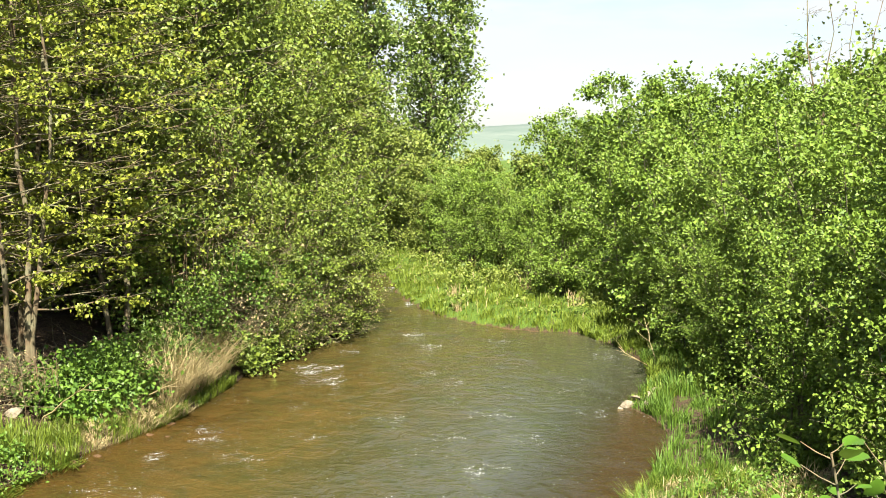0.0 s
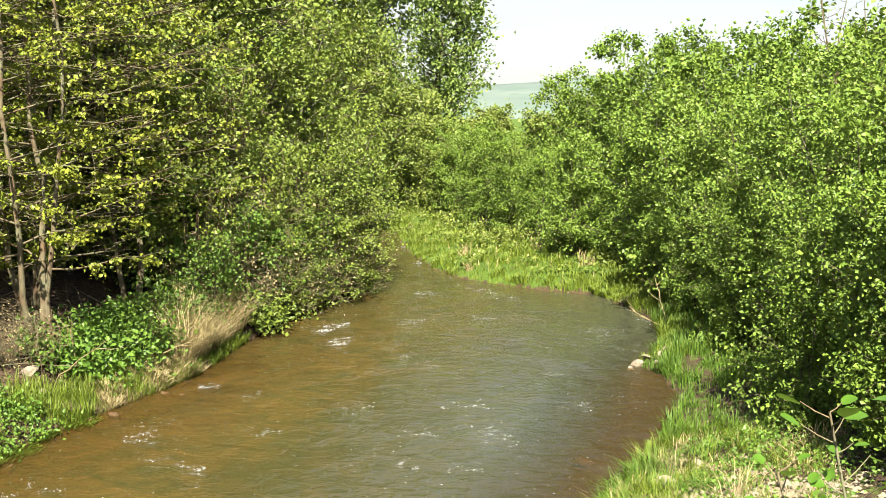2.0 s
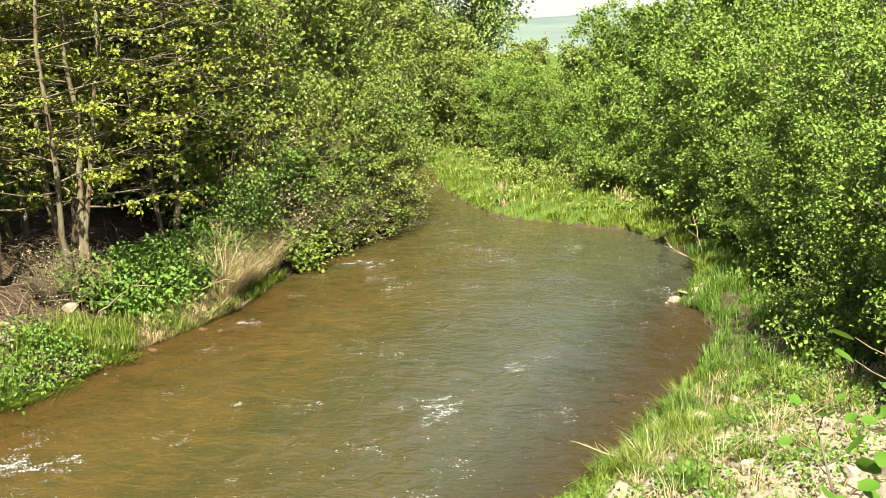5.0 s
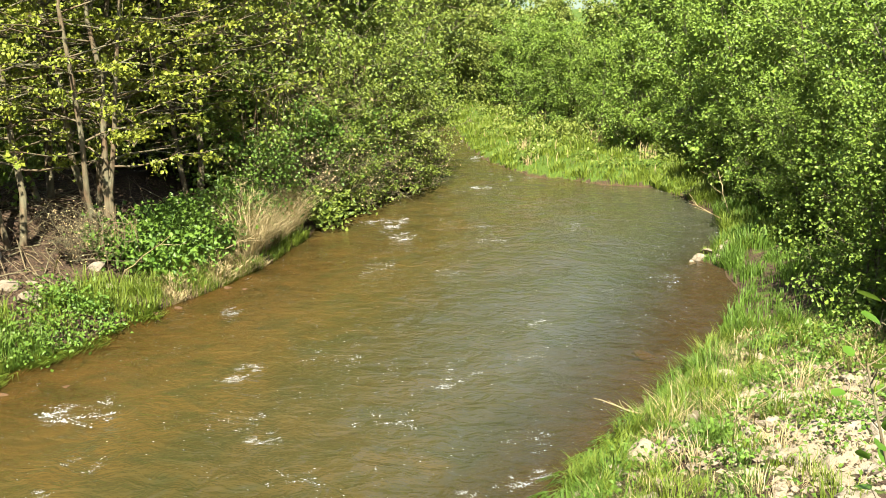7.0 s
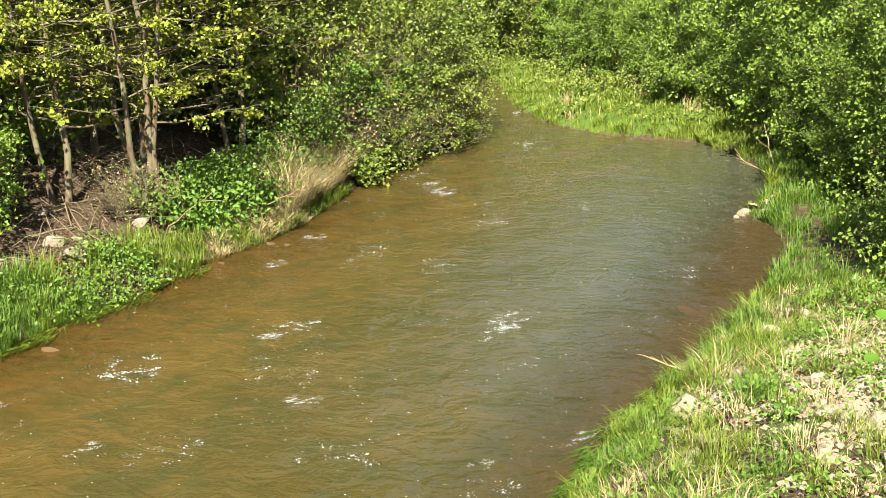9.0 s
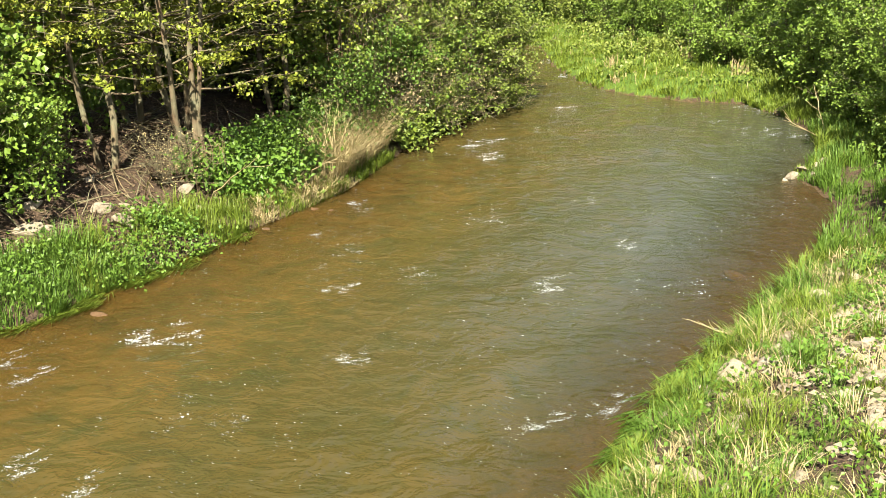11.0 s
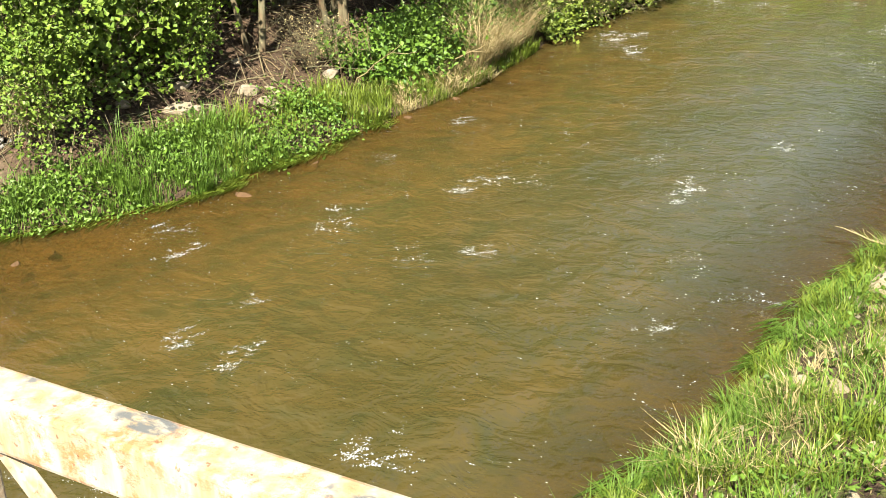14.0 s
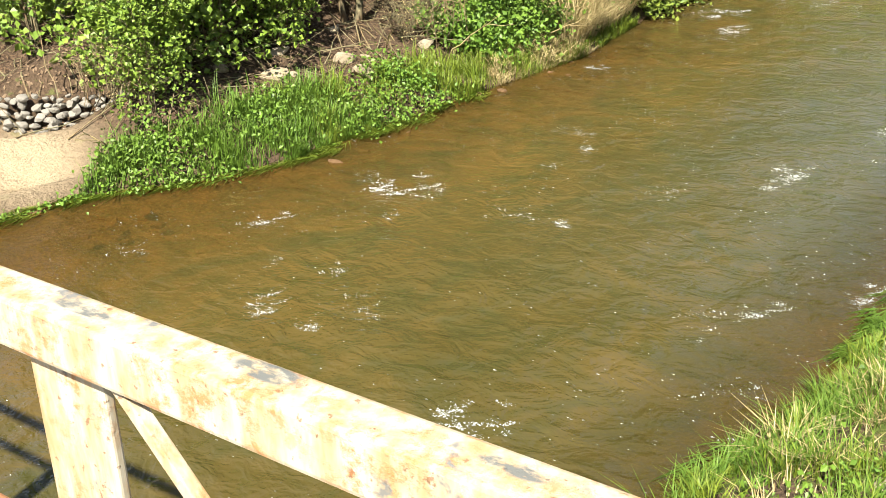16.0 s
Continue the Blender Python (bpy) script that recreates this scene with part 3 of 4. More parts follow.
RIGHT_ALDERS = [(0.2, 37.6, 0.62, 10), (0.9, 34.6, 0.60, 70), (1.7, 32.2, 0.62, 130), (5.3, 29, 1.02, 200), (3.0, 27.3, 0.62, 15), (4.3, 25.9, 0.74, 265), (3.7, 31.5, 0.86, 130), (2.4, 30.6, 0.50, 40), (6.6, 24.6, 1.08, 300), (5.0, 22.4, 0.86, 50),
                (7.6, 21, 0.98, 140), (5.2, 19.4, 0.80, 230), (7.2, 18, 0.98, 20), (5.5, 16.8, 0.84, 100), (7.6, 15.2, 0.94, 170), (5.4, 14.4, 0.84, 290), (6.6, 12.7, 0.95, 350), (5.4, 11.2, 0.9, 75),
                (8.6, 26.5, 1.02, 33), (9.2, 23, 1.0, 88), (9.0, 18.5, 1.0, 260), (4.75, 10.9, 0.66, 215), (5.1, 9.7, 0.70, 60), (9.0, 14, 1.05, 310), (7.2, 31.5, 1.02, 190), (5.0, 36, 0.86, 240), (4.3, 13.0, 0.55, 120), (4.6, 17.6, 0.5, 280), (4.6, 20.8, 0.5, 20), (4.5, 24.3, 0.45, 200)]
for k, (x, y, s, a) in enumerate(RIGHT_ALDERS):
    plant((far_alders if y > 22 else alders)[k % 3], x, y, s, a, group="alder thicket")
plant(bare_tree, 8.1, 22.5, 1.2, 40)
plant(bare_tree, 7.3, 20.5, 1.05, 140)
plant(bare_tree, 3.9, 33.5, 0.72, 240)
for k, (x, y, s, a) in enumerate([(-0.5, 39.0, 0.55, 30), (-1.6, 40.2, 0.62, 110), (-2.9, 41.2, 0.66, 200), (-0.9, 42.5, 0.78, 0), (-2.4, 45, 1.0, 80), (1.2, 46, 0.72, 160), (-4.6, 47, 1.2, 220), (3.4, 44, 0.74, 300), (-1.6, 51, 0.9, 60), (2.2, 54, 0.72, 130), (5.8, 50, 0.85, 200), (-6, 55, 1.6, 20), (8.5, 44, 1.05, 90), (-9, 53, 1.7, 150), (9, 56, 0.8, 250), (-3.4, 42.5, 0.7, 20)]):
    plant(fars[k % 2], x, y, s, a, group="shrubs at the bend")
plant(poplar, -0.9, 68, 1.0, 0)
plant(poplar, -5.0, 71, 1.08, 120)
plant(poplar, -9.0, 66, 1.05, 200)
for k, (x, y, s, a) in enumerate([(-2.9, 23.6, 0.78, 0), (-3.5, 21.9, 0.55, 15), (-2.3, 24.9, 0.55, -10), (-2.7, 25.6, 0.85, 12), (-3.9, 28.0, 1.0, -14), (-4.9, 30.5, 1.1, 5), (-4.0, 21.8, 0.75, -20), (-6.4, 34, 1.2, 10), (-4.6, 23.6, 1.15, 18), (-4.4, 26.4, 1.3, -8), (-5.2, 20.6, 1.0, 25)]):
    plant(overhang[k % 2], x, y, s, a, group="bushes on the wooded bank")
for k, (x, y, s, a) in enumerate([(-5.95, 15.6, 0.92, 0), (-7.15, 15.2, 0.9, 40), (-7.6, 17.4, 1.05, -30), (-5.7, 19.2, 0.95, 20), (-6.7, 17.3, 1.1, -15), (-8.6, 14.8, 1.0, 70), (-9.9, 14.6, 1.05, 200)]):
    plant(maples[k % 2], x, y, s, a, group="young maples")
for k, (x, y, s, a) in enumerate([(-5.3, 24.5, 0.95, 0), (-7.6, 21, 0.95, 70), (-5.9, 28.5, 1.0, 140), (-6.8, 26.5, 1.05, 210), (-9.6, 22.5, 1.05, 280), (-5.4, 33, 1.1, 30), (-8.5, 30, 1.1, 100), (-14.5, 26, 1.0, 170), (-11.5, 26, 1.1, 240), (-13.5, 22, 1.0, 330), (-7.2, 36.5, 1.15, 15), (-14, 30, 1.1, 60), (-4.0, 37.5, 1.0, 190), (-6.8, 43, 1.1, 260), (-6.1, 20.2, 0.85, 320), (-8.6, 20.4, 0.9, 20), (-8.0, 24, 1.0, 200)]):
    plant(talls[k % 2], x, y, s, a, group="trees of the wood")
for k, (x, y, s, a) in enumerate([(-8.4, 11.9, 0.95, 0), (-9.5, 12.6, 1.1, 100), (-10.4, 13.6, 1.2, 220), (-10.2, 11.9, 0.9, 300), (-8.9, 12.9, 1.0, 50), (-8.1, 11.1, 0.72, 160), (-7.7, 10.75, 0.5, 270), (-7.75, 12.3, 0.8, 20), (-8.2, 13.4, 0.95, 140), (-7.3, 13.3, 0.5, 240)]):
    plant(hazel, x, y, s, a, group="hazels")
for k, (x, y, s, a) in enumerate([(-4.45, 19.5, 0.36, 40), (-4.2, 20.6, 0.44, 90), (-3.9, 21.5, 0.42, 140), (-5.3, 20.4, 0.5, 250), (-3.4, 22.4, 0.42, 60)]):
    plant(under[k % 2], x, y, s, a, group="low thicket of the wooded bank")
for k, (x, y, s, a) in enumerate([(-9.4, 14.8, 1.25, 40), (-10.6, 15.4, 1.4, 160), (-8.4, 16.4, 1.0, 260)]):
    plant(hazel, x, y, s, a, group="hazels")
for k, (x, y, s, a) in enumerate([(-4.2, 20.6, 0.8, 0), (-3.5, 22.6, 0.7, 20), (-6.2, 14.9, 0.45, 40), (-8.1, 10.9, 0.4, -15), (-4.6, 22.0, 1.2, -10), (-4.7, 19.8, 0.7, 5), (-4.1, 20.8, 0.7, -25), (-3.5, 21.6, 0.7, 15), (-2.9, 23.2, 0.7, 0), (-2.3, 25.0, 0.7, 10)]):
    plant(brush, x, y, s, a, group="dead brush")
for ob in alders + far_alders + overhang + under + maples + talls + fars + [poplar, hazel, brush, bare_tree]:
    for o in (*ob.children_recursive, ob):
        bpy.data.objects.remove(o)


# ---- grass and herbs ----
def blades(rng, x, y, h, width, lean=0.35, limp=0.3, heading=None):
    """Grass blades: two joined triangles and a tip, bent over."""
    n = len(x)
    z = land(x, y)
    a = rng.uniform(0, 2 * np.pi, n) if heading is None else heading
    d = np.stack([np.cos(a), np.sin(a), 0 * a], 1)
    s = np.stack([-np.sin(a), np.cos(a), 0 * a], 1) * (width * rng.uniform(0.6, 1.3, n))[:, None]
    hh = (h * rng.uniform(0.55, 1.2, n))[:, None]
    base = np.stack([x, y, z - 0.02], 1)
    l1 = lean * rng.uniform(0.2, 1.2, n)[:, None]
    mid = base + d * hh * l1 * 0.4 + np.array([0, 0, 1]) * hh * 0.6
    tip = mid + d * hh * (l1 * 0.6 + limp * rng.uniform(0, 1, n)[:, None]) + np.array([0, 0, 1]) * hh * 0.36
    v = np.stack([base - s * 0.5, base + s * 0.5, mid + s * 0.45, mid - s * 0.45, tip], 1)
    i = np.arange(n)[:, None] * 5
    t = np.concatenate([i + [0, 1, 2], i + [0, 2, 3], i + [3, 2, 4]], 1).reshape(-1, 3)
    return v.reshape(-1, 3), t


def sward(name, seed, n, side, d0, d1, y0, y1, h, width, material, label, tuft=0.0, skip=None, lean=0.35, limp=0.3):
    rng = np.random.default_rng(seed)
    y = rng.uniform(y0, y1, n)
    d = rng.uniform(d0, d1, n)
    a = rng.uniform(0, 2 * np.pi, n)
    size = np.full(n, 0.6)
    if tuft:
        k = max(6, int(n / 75))
        ty, td, ts = rng.uniform(y0, y1, k), d0 + (d1 - d0) * rng.uniform(0, 1, k) ** 1.3, rng.uniform(0.5, 1.25, k)
        j = rng.integers(0, k, n)
        use = rng.uniform(size=n) < tuft
        oy, od = rng.normal(size=n) * 0.075 * ts[j], rng.normal(size=n) * 0.075 * ts[j]
        y = np.where(use, ty[j] + oy, y)
        d = np.where(use, np.maximum(td[j] + od, d0), d)
        a = np.where(use, np.arctan2(oy, od if side > 0 else -od) + rng.normal(size=n) * 0.7, a)
        size = np.where(use, ts[j], size)
    x = np.interp(y, LEFT_Y, LEFT_X) - d / 0.94 if side < 0 else np.interp(y, RIGHT_Y, RIGHT_X) + d / 0.94
    if skip is not None:
        ok = ~skip(x, y)
        x, y, a, size = x[ok], y[ok], a[ok], size[ok]
    hh = h * size * (0.7 + 0.6 * soft(0.5 + 0.8 * ripple(x, y, 2.6, seed)))
    v, t = blades(rng, x, y, hh, width, lean, limp, a)
    return tagged(put(name, tri_mesh(name, v, t, material)), label, "grass", kind="stuff")


def on_gravel(x, y):
    worn = (ripple(x, y, 3.1, 3.3) > 0.45) & (outside(x, y)[1] > 0.3)
    return worn | (np.hypot((x - 2.95) / 1.0, (y - 9.7) / 1.25) < 1.0) & (ripple(x, y, 4.0, 7.0) > -0.1)


def on_sand(x, y):
    return np.hypot((x + 8.9) / 1.1, (y - 9.5) / 1.2) < 0.95


sward("bank_grass", 1, 15000, -1, -0.05, 0.8, 11.9, 19.5, 0.25, 0.009, M_GRASS, "bright green grass fringe along the left bank", 0.8, on_sand)
sward("bank_grass", 2, 7500, -1, -0.05, 0.85, 9.0, 12.6, 0.34, 0.010, M_DEEPGRASS, "deep green grass clumps at the water's edge", 0.75, on_sand)
sward("bank_grass", 3, 14000, 1, -0.03, 2.2, 5.6, 13.5, 0.21, 0.008, M_GRASS, "tall bright grass in tufts along the gravel bank", 0.92, on_gravel, 0.55, 0.45)
sward("bank_grass", 18, 9500, 1, -0.10, 1.5, 5.4, 13.0, 0.20, 0.008, M_DEEPGRASS, "deep green grass tussocks hanging over the water's edge", 0.95, on_gravel, 0.75, 0.55)
sward("bank_grass", 4, 10000, 1, 0.0, 2.6, 12.5, 21.5, 0.28, 0.012, M_DEEPGRASS, "deep green sedge tufts below the alders", 0.7)
sward("bank_grass", 5, 12000, 1, 0.0, 1.6, 17.5, 25, 0.26, 0.016, M_GRASS, "light grass along the inner bend", 0.6)
sward("bank_grass", 6, 22000, 1, 0.0, 4.0, 24.3, 44, 0.24, 0.020, M_GRASS, "pale grass and weeds on the far point bar", 0.6)
sward("bank_grass", 7, 500, 1, 0.3, 3.4, 24.3, 40, 0.4, 0.02, M_STRAW, "dry straw-coloured stalks among the grass", 0.5)
sward("meadow_grass", 8, 14000, -1, 4.9, 13.0, 8, 26, 0.3, 0.04, M_GRASS, "sunlit green meadow behind the trees", 0.2)
sward("dry_grass", 9, 7000, -1, 0.1, 0.75, 17.0, 19.6, 0.62, 0.011, M_STRAW, "straw-coloured dry grass tussock on the bank", 0.8, lean=0.7, limp=0.5)
sward("dry_grass", 12, 5000, 1, 0.1, 2.4, 5.4, 12.8, 0.20, 0.009, M_STRAW, "dead straw-coloured grass among the green tufts", 0.6, lean=0.9, limp=0.6)
sward("dry_grass", 10, 4500, -1, -0.03, 0.42, 15.0, 17.4, 0.2, 0.011, M_STRAW, "straw-coloured dry grass hanging to the water", 0.6, lean=0.9, limp=0.5)


def herbs(name, seed, n, side, d0, d1, y0, y1, h, leaf, material, label):
    """Broad-leaved plants: leaves spread over hummocks."""
    rng = np.random.default_rng(seed)
    k = max(5, n // 70)
    ty, td, th = rng.uniform(y0, y1, k), rng.uniform(d0, d1, k), rng.uniform(0.45, 1.1, k) * h
    j = rng.integers(0, k, n)
    y = ty[j] + rng.normal(size=n) * 0.17
    d = td[j] + rng.normal(size=n) * 0.17
    x = np.interp(y, LEFT_Y, LEFT_X) - d / 0.94 if side < 0 else np.interp(y, RIGHT_Y, RIGHT_X) + d / 0.94
    ok = ~on_sand(x, y)
    x, y, j, n = x[ok], y[ok], j[ok], int(ok.sum())
    z = land(x, y) + th[j] * rng.uniform(0.1, 1.0, n) ** 0.6
    z = np.maximum(z, 0.04)
    v, t = leaf_arrays(rng, np.stack([x, y, z], 1), np.tile([0, 0, 0.2], (n, 1)), leaf, 0.75, 0.1)
    return tagged(put(name, tri_mesh(name, v, t, material)), label, "undergrowth", kind="stuff")


herbs("nettles", 11, 9500, -1, 0.3, 1.3, 15.1, 21.5, 0.6, 0.085, M_HERB, "nettles and broad-leaved herbs under the trees")
herbs("herbs", 12, 4200, -1, -0.05, 0.75, 9.2, 14.0, 0.32, 0.055, M_HERB, "broad-leaved herbs among the bank grass")
herbs("herbs", 13, 4200, 1, 0.3, 2.6, 5.8, 12.5, 0.22, 0.048, M_HERB, "low herbs between the stones")
herbs("herbs", 14, 7000, 1, 1.0, 3.4, 12.5, 22, 0.5, 0.07, M_ALDER, "low leafy growth below the alders")
herbs("herbs", 15, 5000, 1, 0.5, 4.0, 24.5, 40, 0.45, 0.09, M_FAR, "pale leafy weeds on the point bar")
herbs("herbs", 16, 5000, -1, 1.2, 5.0, 19, 34, 0.8, 0.09, M_DARK, "shaded undergrowth of the wood")


herbs("hanging_foliage", 21, 9000, -1, -0.35, 0.45, 19.9, 27, 0.75, 0.085, M_DARK, "leafy branches hanging down to the water")
herbs("herbs", 22, 1200, -1, -0.08, 0.12, 8.2, 10.4, 0.16, 0.05, M_HERB, "low herbs along the sandy edge")


def litter():
    rng = np.random.default_rng(17)
    n = 15000
    y = rng.uniform(10.5, 20, n)
    d = rng.uniform(0.8, 5.6, n)
    x = np.interp(y, LEFT_Y, LEFT_X) - d / 0.94
    c = np.stack([x, y, land(x, y) + 0.015], 1)
    v, t = leaf_arrays(rng, c, np.zeros((n, 3)), 0.06, 0.5, 0)
    v[:, 2] = land(v[:, 0], v[:, 1]) + 0.012 + np.abs(v[:, 2] - np.repeat(c[:, 2], 4)) * 0.35
    return tagged(put("leaf_litter", tri_mesh("leaf_litter", v, t, M_LITTER)), "dry brown leaves and twigs on the forest floor", "leaf litter", kind="stuff")


M_LITTER = leaf_mat("dead_leaf", (0.071, 0.042, 0.024), (0.149, 0.103, 0.064), (0.107, 0.064, 0.035), 0.8, 0.1)
litter()


def fallen_twigs():
    """Sticks and dry stems lying over the terraced floor of the wood."""
    rng = np.random.default_rng(19)
    wd = Wood()
    for k in range(300):
        y, d = rng.uniform(10.2, 18.5), rng.uniform(0.7, 4.6)
        x = float(np.interp(y, LEFT_Y, LEFT_X)) - d / 0.94
        a = rng.uniform(0, math.pi)
        p = np.array([x, y]) + np.outer(np.linspace(-0.5, 0.5, 4) * rng.uniform(0.3, 1.1), [math.cos(a), math.sin(a)]) + rng.normal(size=(4, 2)) * 0.03
        z = land(p[:, 0], p[:, 1]) + 0.02 + np.array([0, 0.02, 0.03, 0.01]) + (np.linspace(0, 0.35, 4) if rng.uniform() < 0.25 else 0)
        wd.tube(np.column_stack([p, z]), rng.uniform(0.005, 0.013), 0.003, 4)
    return tagged(put("fallen_twigs", wd.mesh("fallen_twigs", M_TWIG)), "dry sticks lying on the floor of the wood", "twigs", kind="stuff")


fallen_twigs()


def streaming_grass(name, seed, n, side, y0, y1, reach, length, material, label):
    """Grass that has dropped onto the water and trails with the current."""
    rng = np.random.default_rng(seed)
    k = n // 30
    ty, tr = rng.uniform(y0, y1, k), rng.uniform(0.2, 1.0, k)
    j = rng.integers(0, k, n)
    y = ty[j] + rng.normal(size=n) * 0.09
    edge = np.interp(y, LEFT_Y, LEFT_X) if side < 0 else np.interp(y, RIGHT_Y, RIGHT_X)
    x = edge - side * rng.uniform(-0.05, 1.0, n) * reach * tr[j]
    a = math.atan2(FLOW[1], FLOW[0]) - side * 0.25 + rng.normal(size=n) * 0.22
    d = np.stack([np.cos(a), np.sin(a), 0 * a], 1) * (length * rng.uniform(0.5, 1.2, n))[:, None]
    w = np.stack([-np.sin(a), np.cos(a), 0 * a], 1) * 0.007
    base = np.stack([x, y, rng.uniform(0.015, 0.035, n)], 1)
    v = np.stack([base - w, base + w, base + d * 0.6 + [0, 0, 0.012], base + d], 1)
    i = np.arange(n)[:, None] * 4
    t = np.concatenate([i + [0, 1, 2], i + [0, 2, 3]], 1).reshape(-1, 3)
    return tagged(put(name, tri_mesh(name, v.reshape(-1, 3), t, material)), label, "grass", kind="stuff")


streaming_grass("trailing_grass", 23, 1300, -1, 8.6, 14.6, 0.4, 0.32, M_GRASS, "grass trailing in the current along the wooded bank")
streaming_grass("trailing_grass", 24, 700, 1, 6.0, 12.5, 0.3, 0.28, M_DEEPGRASS, "grass trailing in the current along the gravel bank")


# ---- stones ----
def stone_mesh(seed, material, flat=0.6):
    rng = np.random.default_rng(seed)
    bm = bmesh.new()
    bmesh.ops.create_icosphere(bm, subdivisions=2, radius=0.5)
    ax = rng.uniform(0.7, 1.1, 3) * [1.15, 0.9, flat]
    cuts = [(unit(rng.normal(size=3)), rng.uniform(0.22, 0.38)) for _ in range(9)]
    for v in bm.verts:
        p = np.array(v.co)
        for nrm, dd in cuts:
            over = p @ nrm - dd
            if over > 0:
                p = p - nrm * over * 0.95
        v.co = p * ax
    me = bpy.data.meshes.new("stone")
    bm.to_mesh(me)
    bm.free()
    me.materials.append(material)
    return me


pale = [stone_mesh(100 + k, M_STONE) for k in range(5)]
grey = [stone_mesh(110 + k, M_GREYSTONE, 0.7) for k in range(4)]
wet = [stone_mesh(120 + k, M_BEDSTONE, 0.45) for k in range(4)]


def stone(kind, x, y, s, rng, label, group, sink=0.25, z=None, parent=None):
    zz = float(land(np.array([x]), np.array([y]))[0]) if z is None else z
    ob = new("stone", kind[int(rng.integers(len(kind)))])
    ob.matrix_basis = Matrix.LocRotScale((x, y, zz + s * (0.28 - sink)), Euler((rng.normal() * 0.25, rng.normal() * 0.25, rng.uniform(0, 6.28))), (s, s, s))
    ob.parent = parent
    if parent is None:
        tagged(ob, label, "stone", group)
    return ob


srng = np.random.default_rng(31)
k = 0
while k < 170:
    x, y = srng.normal(2.85, 0.6), srng.normal(9.6, 0.95)
    if not (float(outside(np.array([x]), np.array([y]))[1][0]) > 0.25):
        continue
    stone(pale, x, y, float(srng.choice([0.12, 0.16, 0.21, 0.27, 0.36], p=[0.26, 0.3, 0.24, 0.14, 0.06])), srng, "pale sandy-coloured stone on the gravel bank", "gravel bank stones", 0.2)
    k += 1
for x, y, s in [(3.0, 17.6, 0.25), (3.15, 17.75, 0.3), (2.85, 17.5, 0.2), (3.35, 17.6, 0.35), (3.6, 17.9, 0.3), (3.9, 18.2, 0.28), (3.25, 17.4, 0.18), (4.3, 18.3, 0.3), (1.2, 9.35, 0.4), (1.45, 9.45, 0.28), (0.9, 9.1, 0.2)]:
    stone(pale, x, y, s, srng, "pale stone at the water's edge", "stones at the water's edge", 0.15)
for k in range(34):
    y = srng.uniform(5.8, 9.0)
    x = float(np.interp(y, RIGHT_Y, RIGHT_X)) + abs(srng.normal(0.75, 0.5)) + 0.15
    stone(pale, x, y, float(srng.uniform(0.08, 0.24)), srng, "pale stone half sunk among dry grass tufts", "stones in the grass", 0.3)
for x, y, s in [(-6.6, 13.6, 0.42), (-6.2, 13.5, 0.45), (-7.1, 12.5, 0.42), (-7.3, 13.1, 0.3), (-5.9, 14.9, 0.36), (-5.6, 14.6, 0.25), (-3.55, 20.6, 0.25), (-6.0, 15.6, 0.3), (-8.0, 12.8, 0.3), (-6.9, 12.7, 0.22), (-6.4, 13.9, 0.2), (-7.6, 12.1, 0.3), (-7.0, 14.2, 0.25)]:
    stone(pale, x, y, s, srng, "pale boulder lying in the leaf litter", "boulders on the wooded bank", 0.22)
for k in range(60):
    y = srng.uniform(8.6, 19)
    d = abs(srng.normal(0.2, 0.75))
    x = float(np.interp(y, LEFT_Y, LEFT_X)) + d
    s = float(srng.uniform(0.12, 0.34))
    stone(wet, x, y, s, srng, "orange-brown stone in the shallows", "stones in the shallows", 0.0, z=-0.055 - 0.09 * srng.uniform(0.0, 1.0) - 0.16 * s - 0.02 * d)
for k in range(40):
    y = srng.uniform(5.8, 13)
    d = abs(srng.normal(0.1, 0.45))
    x = float(np.interp(y, RIGHT_Y, RIGHT_X)) - d
    stone(wet, x, y, float(srng.uniform(0.14, 0.34)), srng, "orange-brown stone in the shallows", "stones in the shallows", 0.0, z=-0.16 - 0.09 * srng.uniform(0.0, 1.0))


def gravel():
    rng = np.random.default_rng(33)
    n = 2600
    x, y = rng.normal(2.85, 0.7, n), rng.normal(9.6, 1.2, n)
    ok = outside(x, y)[1] > 0.15
    x, y = x[ok], y[ok]
    n = len(x)
    s = rng.uniform(0.02, 0.06, n)[:, None, None]
    octa = np.array([[1, 0, 0], [0, 1, 0], [-1, 0, 0], [0, -1, 0], [0, 0, 0.6], [0, 0, -0.6]], float)
    v = np.stack([x, y, land(x, y)], 1)[:, None] + octa[None] * s * rng.uniform(0.6, 1.3, (n, 6, 1))
    f = np.array([[0, 1, 4], [1, 2, 4], [2, 3, 4], [3, 0, 4], [1, 0, 5], [2, 1, 5], [3, 2, 5], [0, 3, 5]])
    t = (np.arange(n)[:, None, None] * 6 + f[None]).reshape(-1, 3)
    return tagged(put("gravel", tri_mesh("gravel", v.reshape(-1, 3), t, M_STONE)), "small pale gravel between the stones", "gravel", kind="stuff")


gravel()


